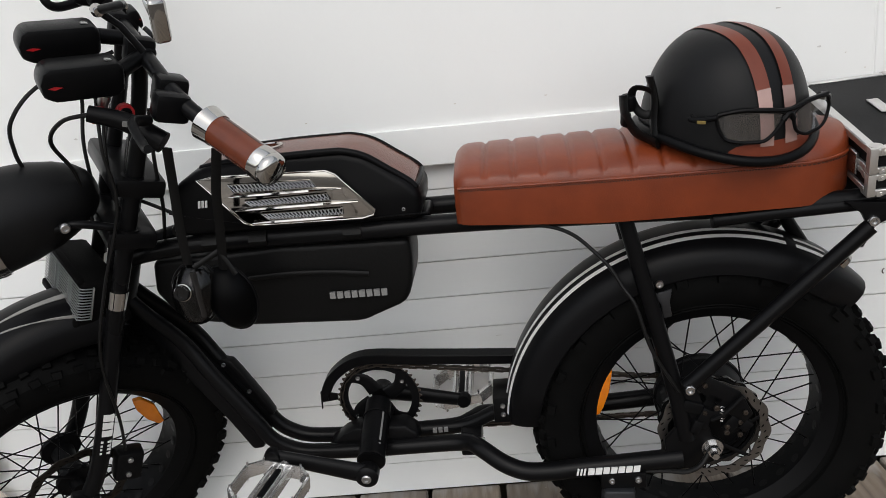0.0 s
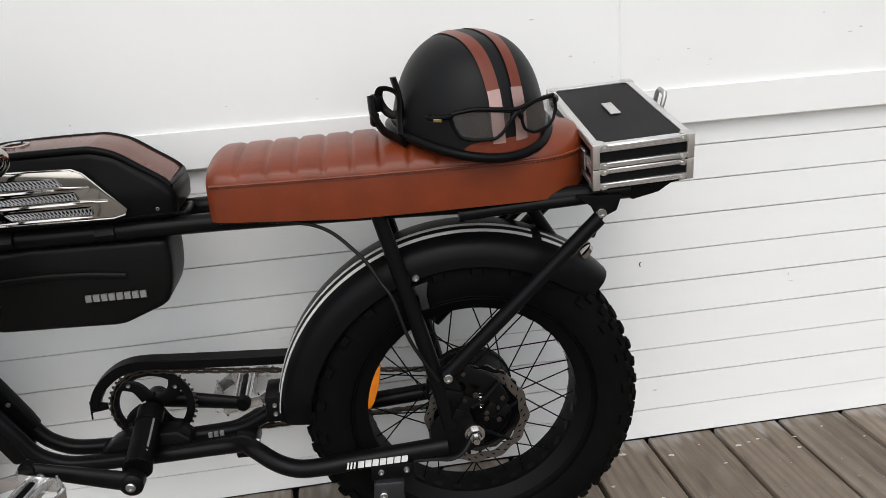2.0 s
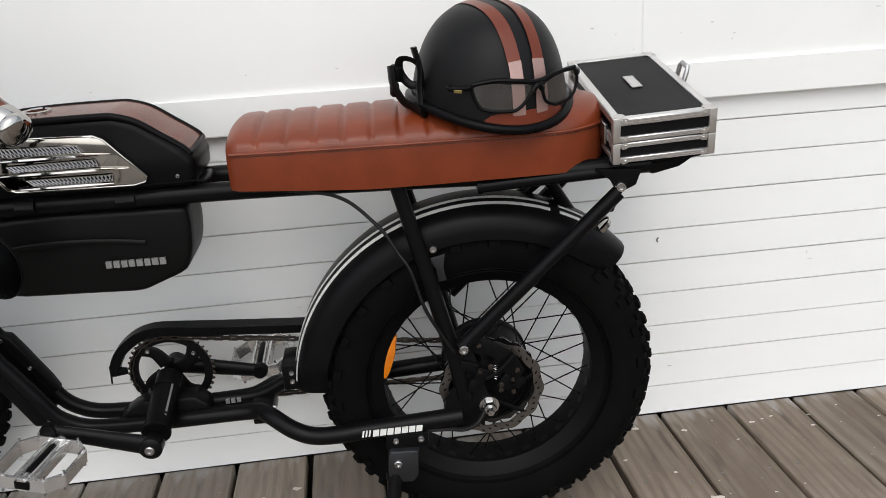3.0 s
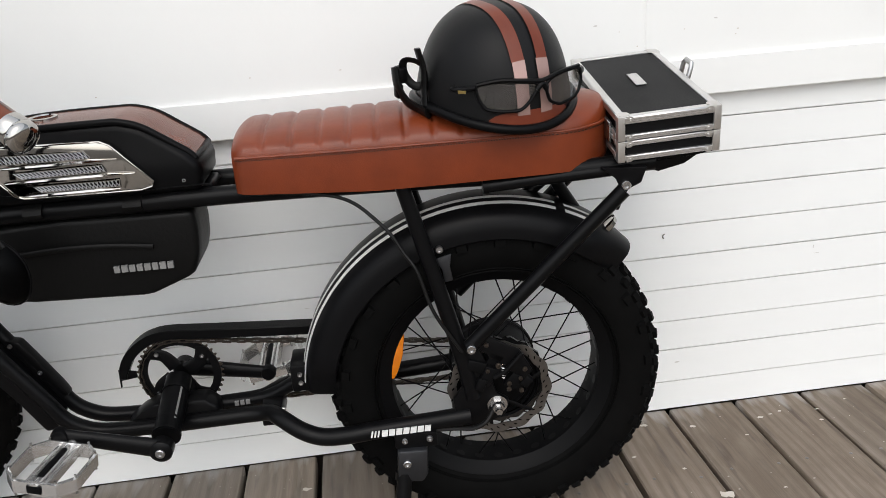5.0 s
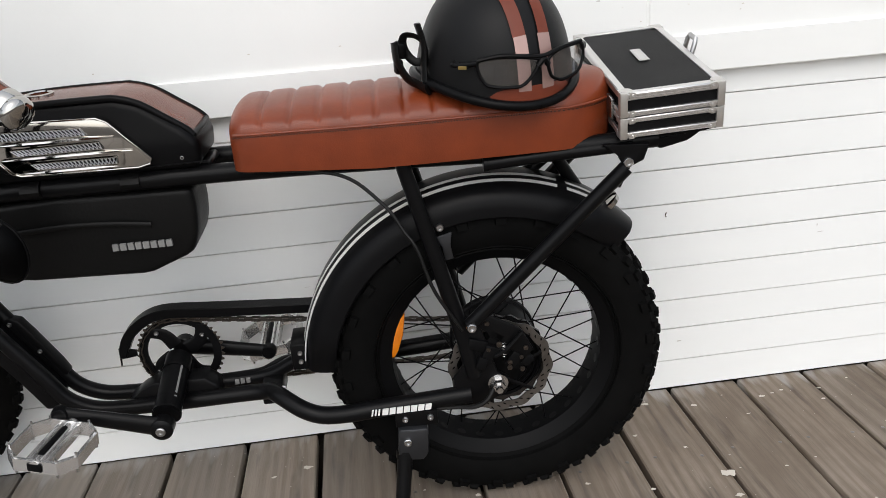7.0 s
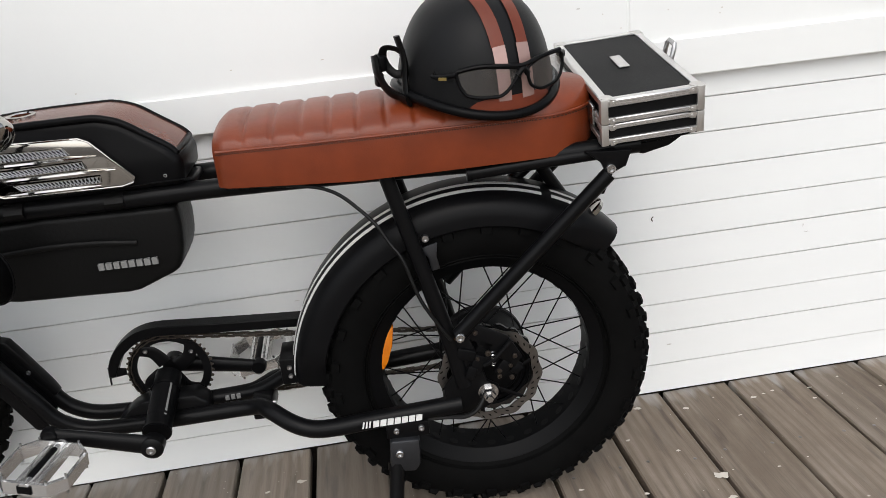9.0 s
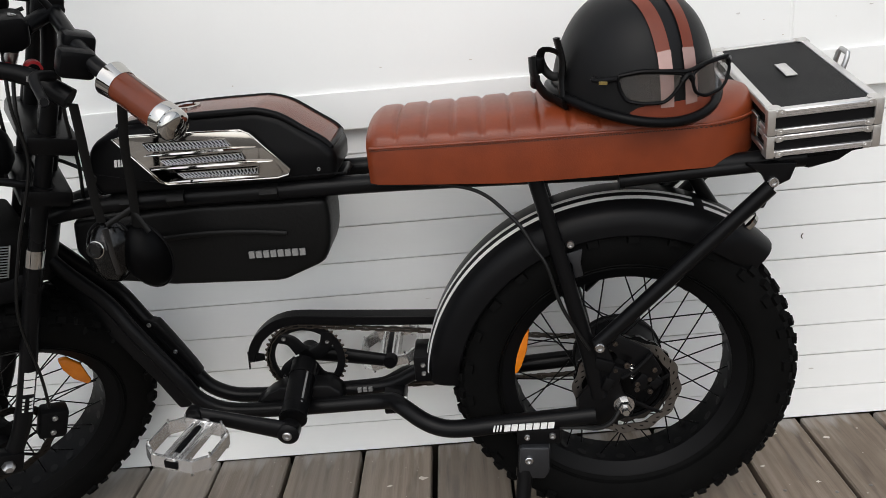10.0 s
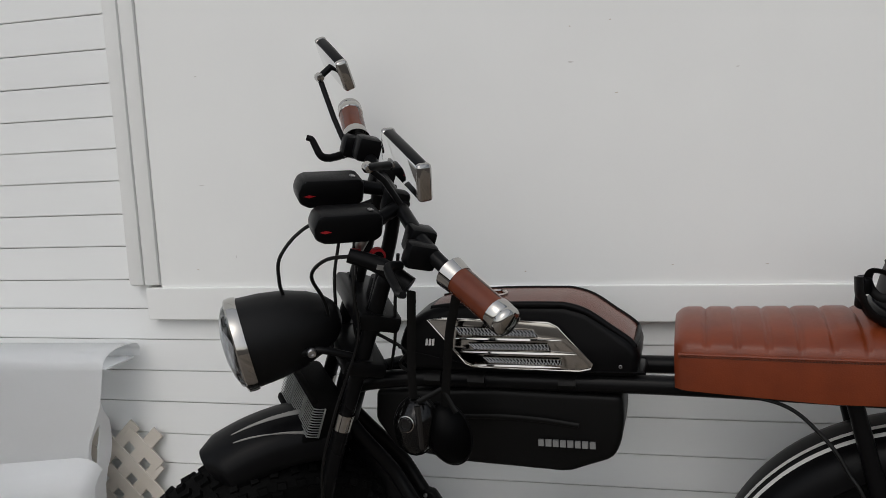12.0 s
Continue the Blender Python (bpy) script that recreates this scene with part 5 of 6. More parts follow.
def mirror(corner, along, across, stem, label):
    """A slim oblong mirror in a chromed shell, on a ball-jointed stem."""
    c, a, b = Vector(corner), Vector(along), Vector(across)
    n = a.cross(b).normalized()
    ax, bx = a.normalized(), b.normalized()
    m = Matrix((ax, bx, n)).transposed().to_4x4()
    m.translation = c
    L, W = a.length / 2, b.length / 2
    sh = front("mirror", block(B(), (-L, -W, -0.010), (L, W, 0.010), m, 0.0065, 3), M_FRAME, HB, label)
    for e in (-1, 1):
        front("mirror_end", block(B(), (e * L * 0.92 - 0.006, -W * 1.02, -0.0108), (e * L * 0.92 + 0.006, W * 1.02, 0.0108), m, 0.005, 3), M_CHROME, HB, "chrome mirror end")
    front("mirror_back", block(B(), (-L * 0.93, -W * 0.84, -0.0118), (L * 0.93, W * 0.84, -0.006), m, 0.004), M_PLASTIC, HB)
    front("mirror_glass", block(B(), (-L * 0.92, -W * 0.86, 0.0085), (L * 0.92, W * 0.86, 0.0112), m, 0.0008), M_MIRROR, HB)
    front("mirror_stem", tube(B(), [Vector(q) for q in stem], 0.0048, 10, 0), M_FRAME, HB)
    front("mirror_joint", revolve(B(), [(0, -0.012), (0.006, -0.011), (0.0085, -0.004), (0.0085, 0.004), (0.006, 0.011), (0, 0.012)], 18, Matrix.Translation(stem[-1])), M_CHROME, HB)
    front("joint_arm", tube(B(), [stem[-1], c], 0.006, 10, 0), M_FRAME, HB)
    return sh


mirror((-0.062, -0.145, 0.849), (0.0235, -0.124, -0.017), (-0.0145, 0.0045, 0.048), [(-0.030, -0.08, 0.772), (-0.060, -0.07, 0.80), (-0.088, -0.062, 0.814)], "slim chrome handlebar mirror")
mirror((-0.092, 0.26, 0.914), (0.025, -0.100, -0.022), (-0.028, 0.004, 0.043), [(-0.058, 0.165, 0.784), (-0.086, 0.20, 0.828), (-0.118, 0.240, 0.886)], "slim chrome handlebar mirror")

# cables
for pts, r in (([(-0.045, 0.01, 0.745), (-0.135, 0.005, 0.690), (-0.170, 0.0, 0.635), (-0.163, 0.0, 0.590), (-0.15, 0.0, 0.565)], 0.003),
               ([(-0.095, -0.118, 0.693), (-0.125, -0.09, 0.67), (-0.128, -0.05, 0.625), (-0.09, -0.035, 0.575), (-0.06, -0.03, 0.50)], 0.003),
               ([(-0.08, -0.06, 0.70), (-0.07, -0.085, 0.63), (-0.045, -0.095, 0.55), (-0.05, -0.095, 0.42), (-0.045, -0.095, 0.30), (-0.002, -0.085, 0.17), (0.018, -0.075, 0.095)], 0.0026),
               ([(-0.09, 0.02, 0.74), (-0.075, 0.03, 0.66), (-0.07, 0.02, 0.60), (-0.05, 0.0, 0.52)], 0.0028),
               ([(-0.06, -0.03, 0.735), (-0.062, -0.045, 0.66), (-0.055, -0.06, 0.60), (-0.03, -0.05, 0.53), (0.03, -0.02, 0.47)], 0.0028),
               ([(-0.02, -0.10, 0.70), (0.0, -0.09, 0.62), (0.03, -0.06, 0.54), (0.05, -0.03, 0.47)], 0.0028)):
    front("cable", tube(B(), pts, r, 8), M_CABLE, HB, "black cable")
# amber reflector in the front spokes
front("amber_reflector", slab(B(), [(0.042, 0.140), (0.056, 0.144), (0.082, 0.126), (0.104, 0.088), (0.096, 0.082), (0.072, 0.096), (0.052, 0.118)], -0.005, 0.006, 0.003), M_AMBER, None, "amber spoke reflector")
# loop of wires and a small clamp at the head
part("head_cable", tube(B(), [(-0.55, -0.03, 0.75), (-0.49, -0.055, 0.735), (-0.455, -0.06, 0.715), (-0.47, -0.055, 0.69), (-0.44, -0.045, 0.665)], 0.003, 8), M_CABLE, FR)

# ---- things on and round the bike ----

# bag below the top tubes
BAG = thing("frame_bag", "black waterproof frame bag strapped under the top tubes", "bag", ON_BIKE)
bag_line = [(-0.522, 0.640), (-0.526, 0.590), (-0.492, 0.532), (-0.378, 0.516), (-0.209, 0.511), (-0.1906, 0.5130), (-0.1300, 0.5375), (-0.1185, 0.547), (-0.1090, 0.573), (-0.1045, 0.611), (-0.1060, 0.648), (-0.31, 0.651)]
bm = slab(B(), bag_line, -0.048, 0.048, 0.010, seg=3)
bmesh.ops.subdivide_edges(bm, edges=[e for e in bm.edges if e.calc_length() > 0.05], cuts=3, use_grid_fill=True)
for v in bm.verts:
    n = noise.noise(v.co * 14) * 0.003
    v.co.y += math.copysign(n + 0.006 * max(0, 1 - abs(v.co.z - 0.582) / 0.06), v.co.y)
part("bag_body", bm, M_BAG, BAG, smooth=60)
part("zip_cover", tube(B(), [(-0.41, -0.0545, 0.600), (-0.31, -0.058, 0.607), (-0.24, -0.057, 0.605), (-0.175, -0.0545, 0.597)], 0.0045, 8, 6, flat=0.5), M_BAG, BAG)
for x in (-0.413, -0.338, -0.190):
    strap = []
    bm = B()
    for i in range(20):
        a = math.tau * i / 20
        strap.append((0.062 * math.cos(a), 0.668 + 0.0215 * math.sin(a)))
    rings = []
    for y, z in strap:
        rings.append([bm.verts.new((x + dx, y * k, 0.668 + (z - 0.668) * k)) for dx, k in ((-0.014, 1.0), (0.014, 1.0), (0.014, 1.06), (-0.014, 1.06))])
    for i in range(20):
        a, b = rings[i], rings[(i + 1) % 20]
        for j in range(4):
            bm.faces.new((a[j], a[(j + 1) % 4], b[(j + 1) % 4], b[j]))
    part("strap", bm, M_BAG, BAG, "black strap")
x = -0.2415
for w in (0.009, 0.0095, 0.009, 0.009, 0.0095, 0.009, 0.0095, 0.009):
    part("print_bar", slab(B(), [(x, 0.5597), (x + w, 0.5599), (x + w, 0.5707), (x, 0.5704)], -0.0575, -0.053), M_GREYPRINT, BAG)
    x += w + 0.0026

# helmet
HELM_M = ON_BIKE @ Matrix.Translation((0.3700, -0.004, 0.762)) @ pose(0, 0, 0, 0, 0, -68) @ pose(0, 0, 0, 0, 6, 0)
HELM = thing("half_helmet", "matt black half helmet with two brown stripes", "helmet", HELM_M)
HA, HBW, HC = 0.123, 0.113, 0.157


def dome(u, v, k=1.0):
    """A point of the shell: u turns about the crown from the front, v climbs from the rim (0) to the crown (1)."""
    e = math.pi / 2 * v
    r = math.cos(e) ** 0.73
    flare = 1 + 0.03 * (1 - v) ** 6
    return Vector((HA * r * flare * math.cos(u) * k, HBW * r * flare * math.sin(u) * k, HC * math.sin(e) ** 0.95 * k))


def rim_z(u):
    return 0.002 * math.cos(u) + 0.022 * math.sin(u) ** 2


bm = B()
rows = []
for j in range(25):
    v = j / 24
    rows.append([bm.verts.new(dome(math.tau * i / 64, v * 0.995) + Vector((0, 0, rim_z(math.tau * i / 64) * (1 - v) ** 3))) for i in range(64)])
for a, b in zip(rows, rows[1:]):
    for i in range(64):
        bm.faces.new((a[i], a[(i + 1) % 64], b[(i + 1) % 64], b[i]))
bm.faces.new(rows[-1])
inner = [bm.verts.new(v.co * 0.93 + Vector((0, 0, 0.001))) for v in rows[0]]
deep = [bm.verts.new(Vector((v.co.x * 0.80, v.co.y * 0.80, 0.075))) for v in rows[0]]
for i in range(64):
    bm.faces.new((rows[0][i], inner[i], inner[(i + 1) % 64], rows[0][(i + 1) % 64]))
    bm.faces.new((inner[i], deep[i], deep[(i + 1) % 64], inner[(i + 1) % 64]))
bm.faces.new(deep)
part("shell", bm, M_HELMET, HELM)
edge = [dome(math.tau * i / 64, 0) + Vector((0, 0, rim_z(math.tau * i / 64))) for i in range(65)]
part("rim_trim", tube(B(), [Vector((e.x * 1.035, e.y * 1.035, e.z)) for e in edge], 0.0072, 10, 0, caps=False), M_PLASTIC, HELM, "black rubber edge trim")


def shell_strip(y0, y1, x0, x1, n, mat, label, lift=0.0012):
    """A strip along the shell from front to back, between two side positions."""
    bm = B()
    rows = []
    for i in range(n + 1):
        t = i / n
        ang = x0 + (x1 - x0) * t
        row = []
        for y in (y0(t), (y0(t) + y1(t)) / 2, y1(t)):
            d = Vector((math.cos(ang) * HA, y, math.sin(ang) * HC))
            lo, hi = 0.3, 1.4
            for _ in range(24):
                k = (lo + hi) / 2
                z = max(0.0, min(1.0, d.z * k / HC))
                e = math.asin(z ** (1 / 0.95)) if z < 1 else math.pi / 2
                r = math.cos(e) ** 0.73 * (1 + 0.03 * (1 - e / (math.pi / 2)) ** 6)
                inside = (d.x * k / HA) ** 2 + (d.y / HBW) ** 2 < r * r and d.z * k < HC
                lo, hi = (k, hi) if inside else (lo, k)
            p = Vector((d.x * lo, d.y, d.z * lo))
            v = math.asin(max(0.0, min(1.0, p.z / HC)) ** (1 / 0.95)) / (math.pi / 2)
            row.append(p * (1 + lift / 0.13) + Vector((0.0012, 0, rim_z(math.atan2(p.y, p.x)) * (1 - v) ** 3)))
        rows.append([bm.verts.new(p) for p in row])
    for a, b in zip(rows, rows[1:]):
        for j in range(2):
            bm.faces.new((a[j], a[j + 1], b[j + 1], b[j]))
    part("stripe", bm, mat, HELM, label)


for c in (-0.026, 0.026):
    shell_strip(lambda t, c=c: c * (0.75 + 0.25 * t) - 0.0095, lambda t, c=c: c * (0.75 + 0.25 * t) + 0.0095, 0.62, 2.7, 40, M_STRIPE, "brown stripe")
    shell_strip(lambda t, c=c: c * 0.70 - 0.010, lambda t, c=c: c * 0.75 + 0.010, 0.13, 0.62, 12, M_PALE, "pale stripe end")


def shell_patch(half, low, high, mat, label):
    """A patch at the front of the shell, widest below, that follows its curve."""
    bm = B()
    rows = []
    for i in range(15):
        u = radians(half) * (i / 7 - 1)
        top = low + (high - low) * math.sqrt(max(0.02, 1 - (u / radians(half)) ** 2))
        rows.append([bm.verts.new(dome(u, low + (top - low) * j / 4) * 1.008 + Vector((0, 0, rim_z(u) * (1 - low) ** 3))) for j in range(5)])
    for a, b in zip(rows, rows[1:]):
        for j in range(4):
            bm.faces.new((a[j], a[j + 1], b[j + 1], b[j]))
    part("front_patch", bm, mat, HELM, label)


shell_patch(34, 0.020, 0.100, M_STRIPE, "brown front patch")
# strap with its buckle beside the shell
STRAP_M = Matrix.Translation((-0.003, -0.006, 0.014))
part("chin_strap", tube(B(), [(0.00, -0.104, 0.035), (-0.008, -0.118, 0.032), (-0.016, -0.128, 0.042), (-0.018, -0.134, 0.058), (-0.012, -0.132, 0.072), (0.0, -0.118, 0.070), (0.008, -0.110, 0.055), (0.0, -0.108, 0.02)], 0.0062, 8, 6, flat=0.3), M_BAG, HELM, "black webbing chin strap").matrix_local = STRAP_M
part("strap_tail", tube(B(), [(-0.02, -0.146, 0.062), (-0.012, -0.146, 0.035), (0.0, -0.136, 0.012), (0.012, -0.124, 0.004), (0.03, -0.118, 0.0)], 0.0115, 8, 6, flat=0.35), M_BAG, HELM).matrix_local = STRAP_M
part("strap_fold", tube(B(), [(0.0, -0.118, 0.09), (0.006, -0.112, 0.06), (0.010, -0.114, 0.03), (0.02, -0.118, 0.008)], 0.009, 8, 6, flat=0.4), M_BAG, HELM).matrix_local = STRAP_M
part("buckle", block(B(), (-0.030, -0.145, 0.038), (-0.008, -0.131, 0.062), bevel=0.004), M_PLASTIC, HELM, "black plastic buckle").matrix_local = STRAP_M
part("buckle_clip", block(B(), (-0.024, -0.149, 0.016), (-0.008, -0.137, 0.038), bevel=0.004), M_PLASTIC, HELM).matrix_local = STRAP_M
# spectacles on the helmet, folded, looking the way the helmet does
GL = thing("safety_glasses", "black-framed clear safety glasses resting on the helmet", "glasses", ON_BIKE)


def face(x, z, back=0.0):
    """A point of the wrap-round front, which falls away faster on the far side."""
    return Vector((x, -0.134 + (1.25 if x < 0.385 else 4.2) * (x - 0.385) ** 2 + back, z))


LEFT_LENS = [(0.331, 0.8194), (0.3661, 0.8233), (0.4214, 0.8169), (0.4176, 0.8031), (0.4036, 0.7864), (0.3926, 0.7795), (0.3642, 0.7803), (0.3443, 0.7849), (0.3355, 0.8)]
RIGHT_LENS = [(0.4335, 0.8151), (0.4544, 0.8251), (0.4867, 0.8273), (0.4918, 0.8106), (0.4865, 0.7929), (0.4782, 0.7842), (0.4537, 0.7798), (0.4382, 0.7877), (0.434, 0.8006)]
for outline in (LEFT_LENS, RIGHT_LENS):
    n = len(outline)
    soft = []
    for i in range(n):
        p0, p1, p2 = outline[i - 1], outline[i], outline[(i + 1) % n]
        for k in range(5):
            t = k / 4
            q0 = [p1[j] + (p0[j] - p1[j]) * 0.33 for j in (0, 1)]
            q2 = [p1[j] + (p2[j] - p1[j]) * 0.33 for j in (0, 1)]
            soft.append([(1 - t) ** 2 * q0[j] + 2 * t * (1 - t) * p1[j] + t * t * q2[j] for j in (0, 1)])
    rim = part("lens_rim", tube(B(), [face(x, z) for x, z in soft + soft[:1]], 0.0026, 8, 0, caps=False), M_PLASTIC, GL)
    cx, cz = sum(q[0] for q in soft) / len(soft), sum(q[1] for q in soft) / len(soft)
    bm = B()
    sheets = []
    for back in (0.0, 0.0016):
        rows = [[bm.verts.new(face(cx + (x - cx) * k, cz + (z - cz) * k, back)) for x, z in soft] for k in (1.0, 0.7, 0.4, 0.12)]
        for p, q in zip(rows, rows[1:]):
            for i in range(len(soft)):
                bm.faces.new((p[i], p[(i + 1) % len(soft)], q[(i + 1) % len(soft)], q[i]))
        bm.faces.new(rows[-1])
        sheets.append(rows[0])
    for i in range(len(soft)):
        j = (i + 1) % len(soft)
        bm.faces.new((sheets[0][i], sheets[0][j], sheets[1][j], sheets[1][i]))
    ln = part("lens", bm, M_LENS, rim, "clear lens")
    ln.visible_shadow = False
part("brow_bar", tube(B(), [face(0.334, 0.8200), face(0.3661, 0.8243), face(0.40, 0.8215), face(0.4275, 0.8190), face(0.4544, 0.8260), face(0.4867, 0.8282)], 0.0030, 8, 5, flat=1.2), M_PLASTIC, GL)
part("bridge", tube(B(), [face(0.4185, 0.8060), face(0.4245, 0.8125), face(0.4290, 0.8128), face(0.4335, 0.8060)], 0.0046, 8, 5), M_PLASTIC, GL)
for pts in ([(0.333, 0.8165, 0.0), (0.322, 0.8150, 0.002), (0.307, 0.8140, 0.005), (0.302, 0.8150, 0.007), (0.310, 0.8130, 0.011)], [(0.4885, 0.8200, 0.0), (0.496, 0.8180, 0.012), (0.494, 0.8150, 0.040)]):
    part("temple_arm", tube(B(), [face(x, z, d) for x, z, d in pts], 0.0036, 10, 5, flat=1.6), M_PLASTIC, GL)
part("hinge_tip", tube(B(), [face(0.304, 0.816, 0.004), face(0.3025, 0.822, 0.005)], 0.0016, 6, 0), M_PLASTIC, GL)
badge = face(0.313, 0.8122)
part("gold_badge", block(B(), (-0.0058, -0.0008, -0.0022), (0.0058, 0.0008, 0.0022), Matrix.Translation((badge.x, badge.y - 0.0040, badge.z)) @ pose(0, 0, 0, 0, 4, -10), 0.0004, 1), M_GOLD, GL)

# aluminium-edged case on the rack
CASE = thing("equipment_case", "small black case with aluminium edges on the rack", "case", ON_BIKE @ Matrix.Translation((0.5430, -0.109, 0.6830)) @ pose(0, 0, 0, 6.5, -2.6, 0))
CW, CD, CH = 0.150, 0.300, 0.069
part("case_body", block(B(), (0.003, 0.003, 0.002), (CW - 0.003, CD - 0.003, 0.031)), M_CASE, CASE)
LID = part("case_lid", block(B(), (0.003, 0.003, 0.0335), (CW - 0.003, CD - 0.003, CH - 0.001)), M_CASE, CASE)
for z0, z1 in ((0.0, 0.0088), (0.0236, 0.0316), (0.0332, 0.0415), (CH - 0.0105, CH)):
    for p, q in (((0.0, 0.0), (CW, 0.0)), ((0, CD), (CW, CD)), ((0, 0), (0, CD)), ((CW, 0), (CW, CD))):
        lo = (min(p[0], q[0]) - 0.0012, min(p[1], q[1]) - 0.0012, z0)
        hi = (max(p[0], q[0]) + 0.0012 + (0.004 if p[0] == q[0] == 0 else 0) - (0.0 if p[0] != q[0] or p[0] == 0 else 0), max(p[1], q[1]) + 0.0012, z1)
        if p[0] == q[0]:
            lo = (p[0] - (0.0012 if p[0] == 0 else 0.005), lo[1], z0)
            hi = (p[0] + (0.005 if p[0] == 0 else 0.0012), hi[1], z1)
        else:
            lo = (lo[0], p[1] - (0.0012 if p[1] == 0 else 0.005), z0)
            hi = (hi[0], p[1] + (0.005 if p[1] == 0 else 0.0012), z1)
        rail = part("edge_rail", block(B(), lo, hi, bevel=0.0012, seg=1), M_ALU, CASE)
        if p[0] != q[0]:
            # two thin grooves run along the rail
            for f in (0.36, 0.66):
                z = z0 + (z1 - z0) * f
                front_y = lo[1] - 0.0003 if p[1] == 0 else hi[1] - 0.0003
                part("groove", block(B(), (lo[0] + 0.012, front_y, z - 0.0003), (hi[0] - 0.012, front_y + 0.0006, z + 0.0003)), M_SILVER, rail)
for (x0, y0), (x1, y1) in (((0, 0), (CW, 0.011)), ((0, CD - 0.011), (CW, CD)), ((0, 0.011), (0.011, CD - 0.011)), ((CW - 0.011, 0.011), (CW, CD - 0.011))):
    part("lid_border", block(B(), (x0, y0, CH - 0.002), (x1, y1, CH + 0.0008), bevel=0.0006, seg=1), M_ALU, CASE)
for x in (0.0, CW):
    for y in (0.0, CD):
        sx, sy = (1 if x == 0 else -1), (1 if y == 0 else -1)
        for z0, z1 in ((-0.0012, 0.0318), (0.0326, CH + 0.0018)):
            # an upright angle at the corner, with a rounded riveted tab on each rail
            for across in (0, 1):
                ends = ((x - sx * 0.0022, x + sx * 0.009), (y - sy * 0.0022, y + sy * 0.003)) if not across else ((x - sx * 0.0022, x + sx * 0.003), (y + sy * 0.003, y + sy * 0.011))
                lo = (min(ends[0]), min(ends[1]), z0)
                hi = (max(ends[0]), max(ends[1]), z1)
                angle = part("corner_angle", block(B(), lo, hi, bevel=0.0012), M_CORNER, CASE)
                for za, zb in ((z0, z0 + 0.0095), (z1 - 0.0095, z1)):
                    if not across:
                        m = Matrix.Translation((x + sx * 0.011, y - sy * 0.0010, (za + zb) / 2))
                    else:
                        m = Matrix.Translation((x - sx * 0.0010, y + sy * 0.011, (za + zb) / 2)) @ pose(0, 0, 0, 0, 0, 90)
                    w = sx if not across else sy
                    tab = [(0, -0.0048), (w * 0.006, -0.0048), (w * 0.0095, -0.003), (w * 0.0105, 0), (w * 0.0095, 0.003), (w * 0.006, 0.0048), (0, 0.0048)]
                    part("corner_tab", slab(B(), tab, -0.0013, 0.0013, 0.0004, m, 1), M_CORNER, angle)
                    if not across:
                        part("rivet", bolt(B(), (x + sx * 0.0165, y - sy * 0.0022, (za + zb) / 2), 0.0021, 0.0012, (0, -sy, 0)), M_ALU, angle)
        part("lid_corner", revolve(B(), [(0, 0), (0.0095, 0), (0.009, 0.0016), (0, 0.0022)], 20, Matrix.Translation((x + sx * 0.0085, y + sy * 0.0085, CH + 0.0006)) @ pose(0, 0, 0, 90, 0, 0)), M_CORNER, CASE)
part("name_plate", block(B(), (0.064, 0.128, CH + 0.0002), (0.081, 0.184, CH + 0.0022), bevel=0.0006), M_ALU, CASE, "blank aluminium name plate")
part("handle", tube(B(), [(CW + 0.004, 0.156, 0.045), (CW + 0.012, 0.156, 0.078), (CW + 0.014, 0.160, 0.083), (CW + 0.014, 0.184, 0.083), (CW + 0.012, 0.188, 0.078), (CW + 0.004, 0.188, 0.045)], 0.0040, 10, 0), M_STEEL, CASE, "steel drop handle")
for y in (0.05, 0.20):
    part("latch", block(B(), (-0.0055, y - 0.014, 0.018), (0.0, y + 0.014, 0.050), bevel=0.0015), M_STEEL, CASE)

# riding mask that hangs from the handlebar by its straps
MASK = thing("riding_mask", "glossy black riding mask hanging from the handlebar by its straps", "mask", ON_BIKE)
for pts in ([(-0.388, -0.195, 0.855), (-0.398, -0.180, 0.80), (-0.408, -0.168, 0.73), (-0.412, -0.160, 0.675)], [(-0.318, -0.205, 0.850), (-0.338, -0.185, 0.79), (-0.352, -0.165, 0.73), (-0.366, -0.150, 0.660)]):
    part("strap", tube(B(), pts, 0.0070, 8, 6, flat=0.22), M_BAG, MASK, "thin black strap")
def cup(name, c, r, tilt, deep, point, mat, label):
    """Half of the mask: an oval shell, bulging toward the rider's side or hollow, drawn to a point below."""
    bm = B()
    m = Matrix.Translation(c) @ pose(0, 0, 0, 0, tilt, 0)
    rows = []
    for j in range(11):
        e = math.pi / 2 * j / 10 * 0.98
        ring = []
        for a in [math.tau * i / 28 for i in range(28)]:
            low = max(0.0, -math.sin(a))
            ring.append(bm.verts.new(m @ Vector((r[0] * math.cos(e) * math.cos(a) * (1 - point * low), deep * r[1] * math.sin(e) ** 1.3, r[2] * math.cos(e) * math.sin(a)))))
        rows.append(ring)
    for a, b in zip(rows, rows[1:]):
        for i in range(28):
            bm.faces.new((a[i], a[(i + 1) % 28], b[(i + 1) % 28], b[i]))
    bm.faces.new(rows[-1])
    bmesh.ops.solidify(bm, geom=bm.faces[:], thickness=0.0025)
    part(name, bm, mat, MASK, label)
    line = []
    for a in [math.tau * i / 28 for i in range(29)]:
        low = max(0.0, -math.sin(a))
        line.append(m @ Vector((r[0] * math.cos(a) * (1 - point * low), 0, r[2] * math.sin(a))))
    part("cup_edge", tube(B(), line, 0.0024, 8, 0, caps=False), M_PLASTIC, MASK)


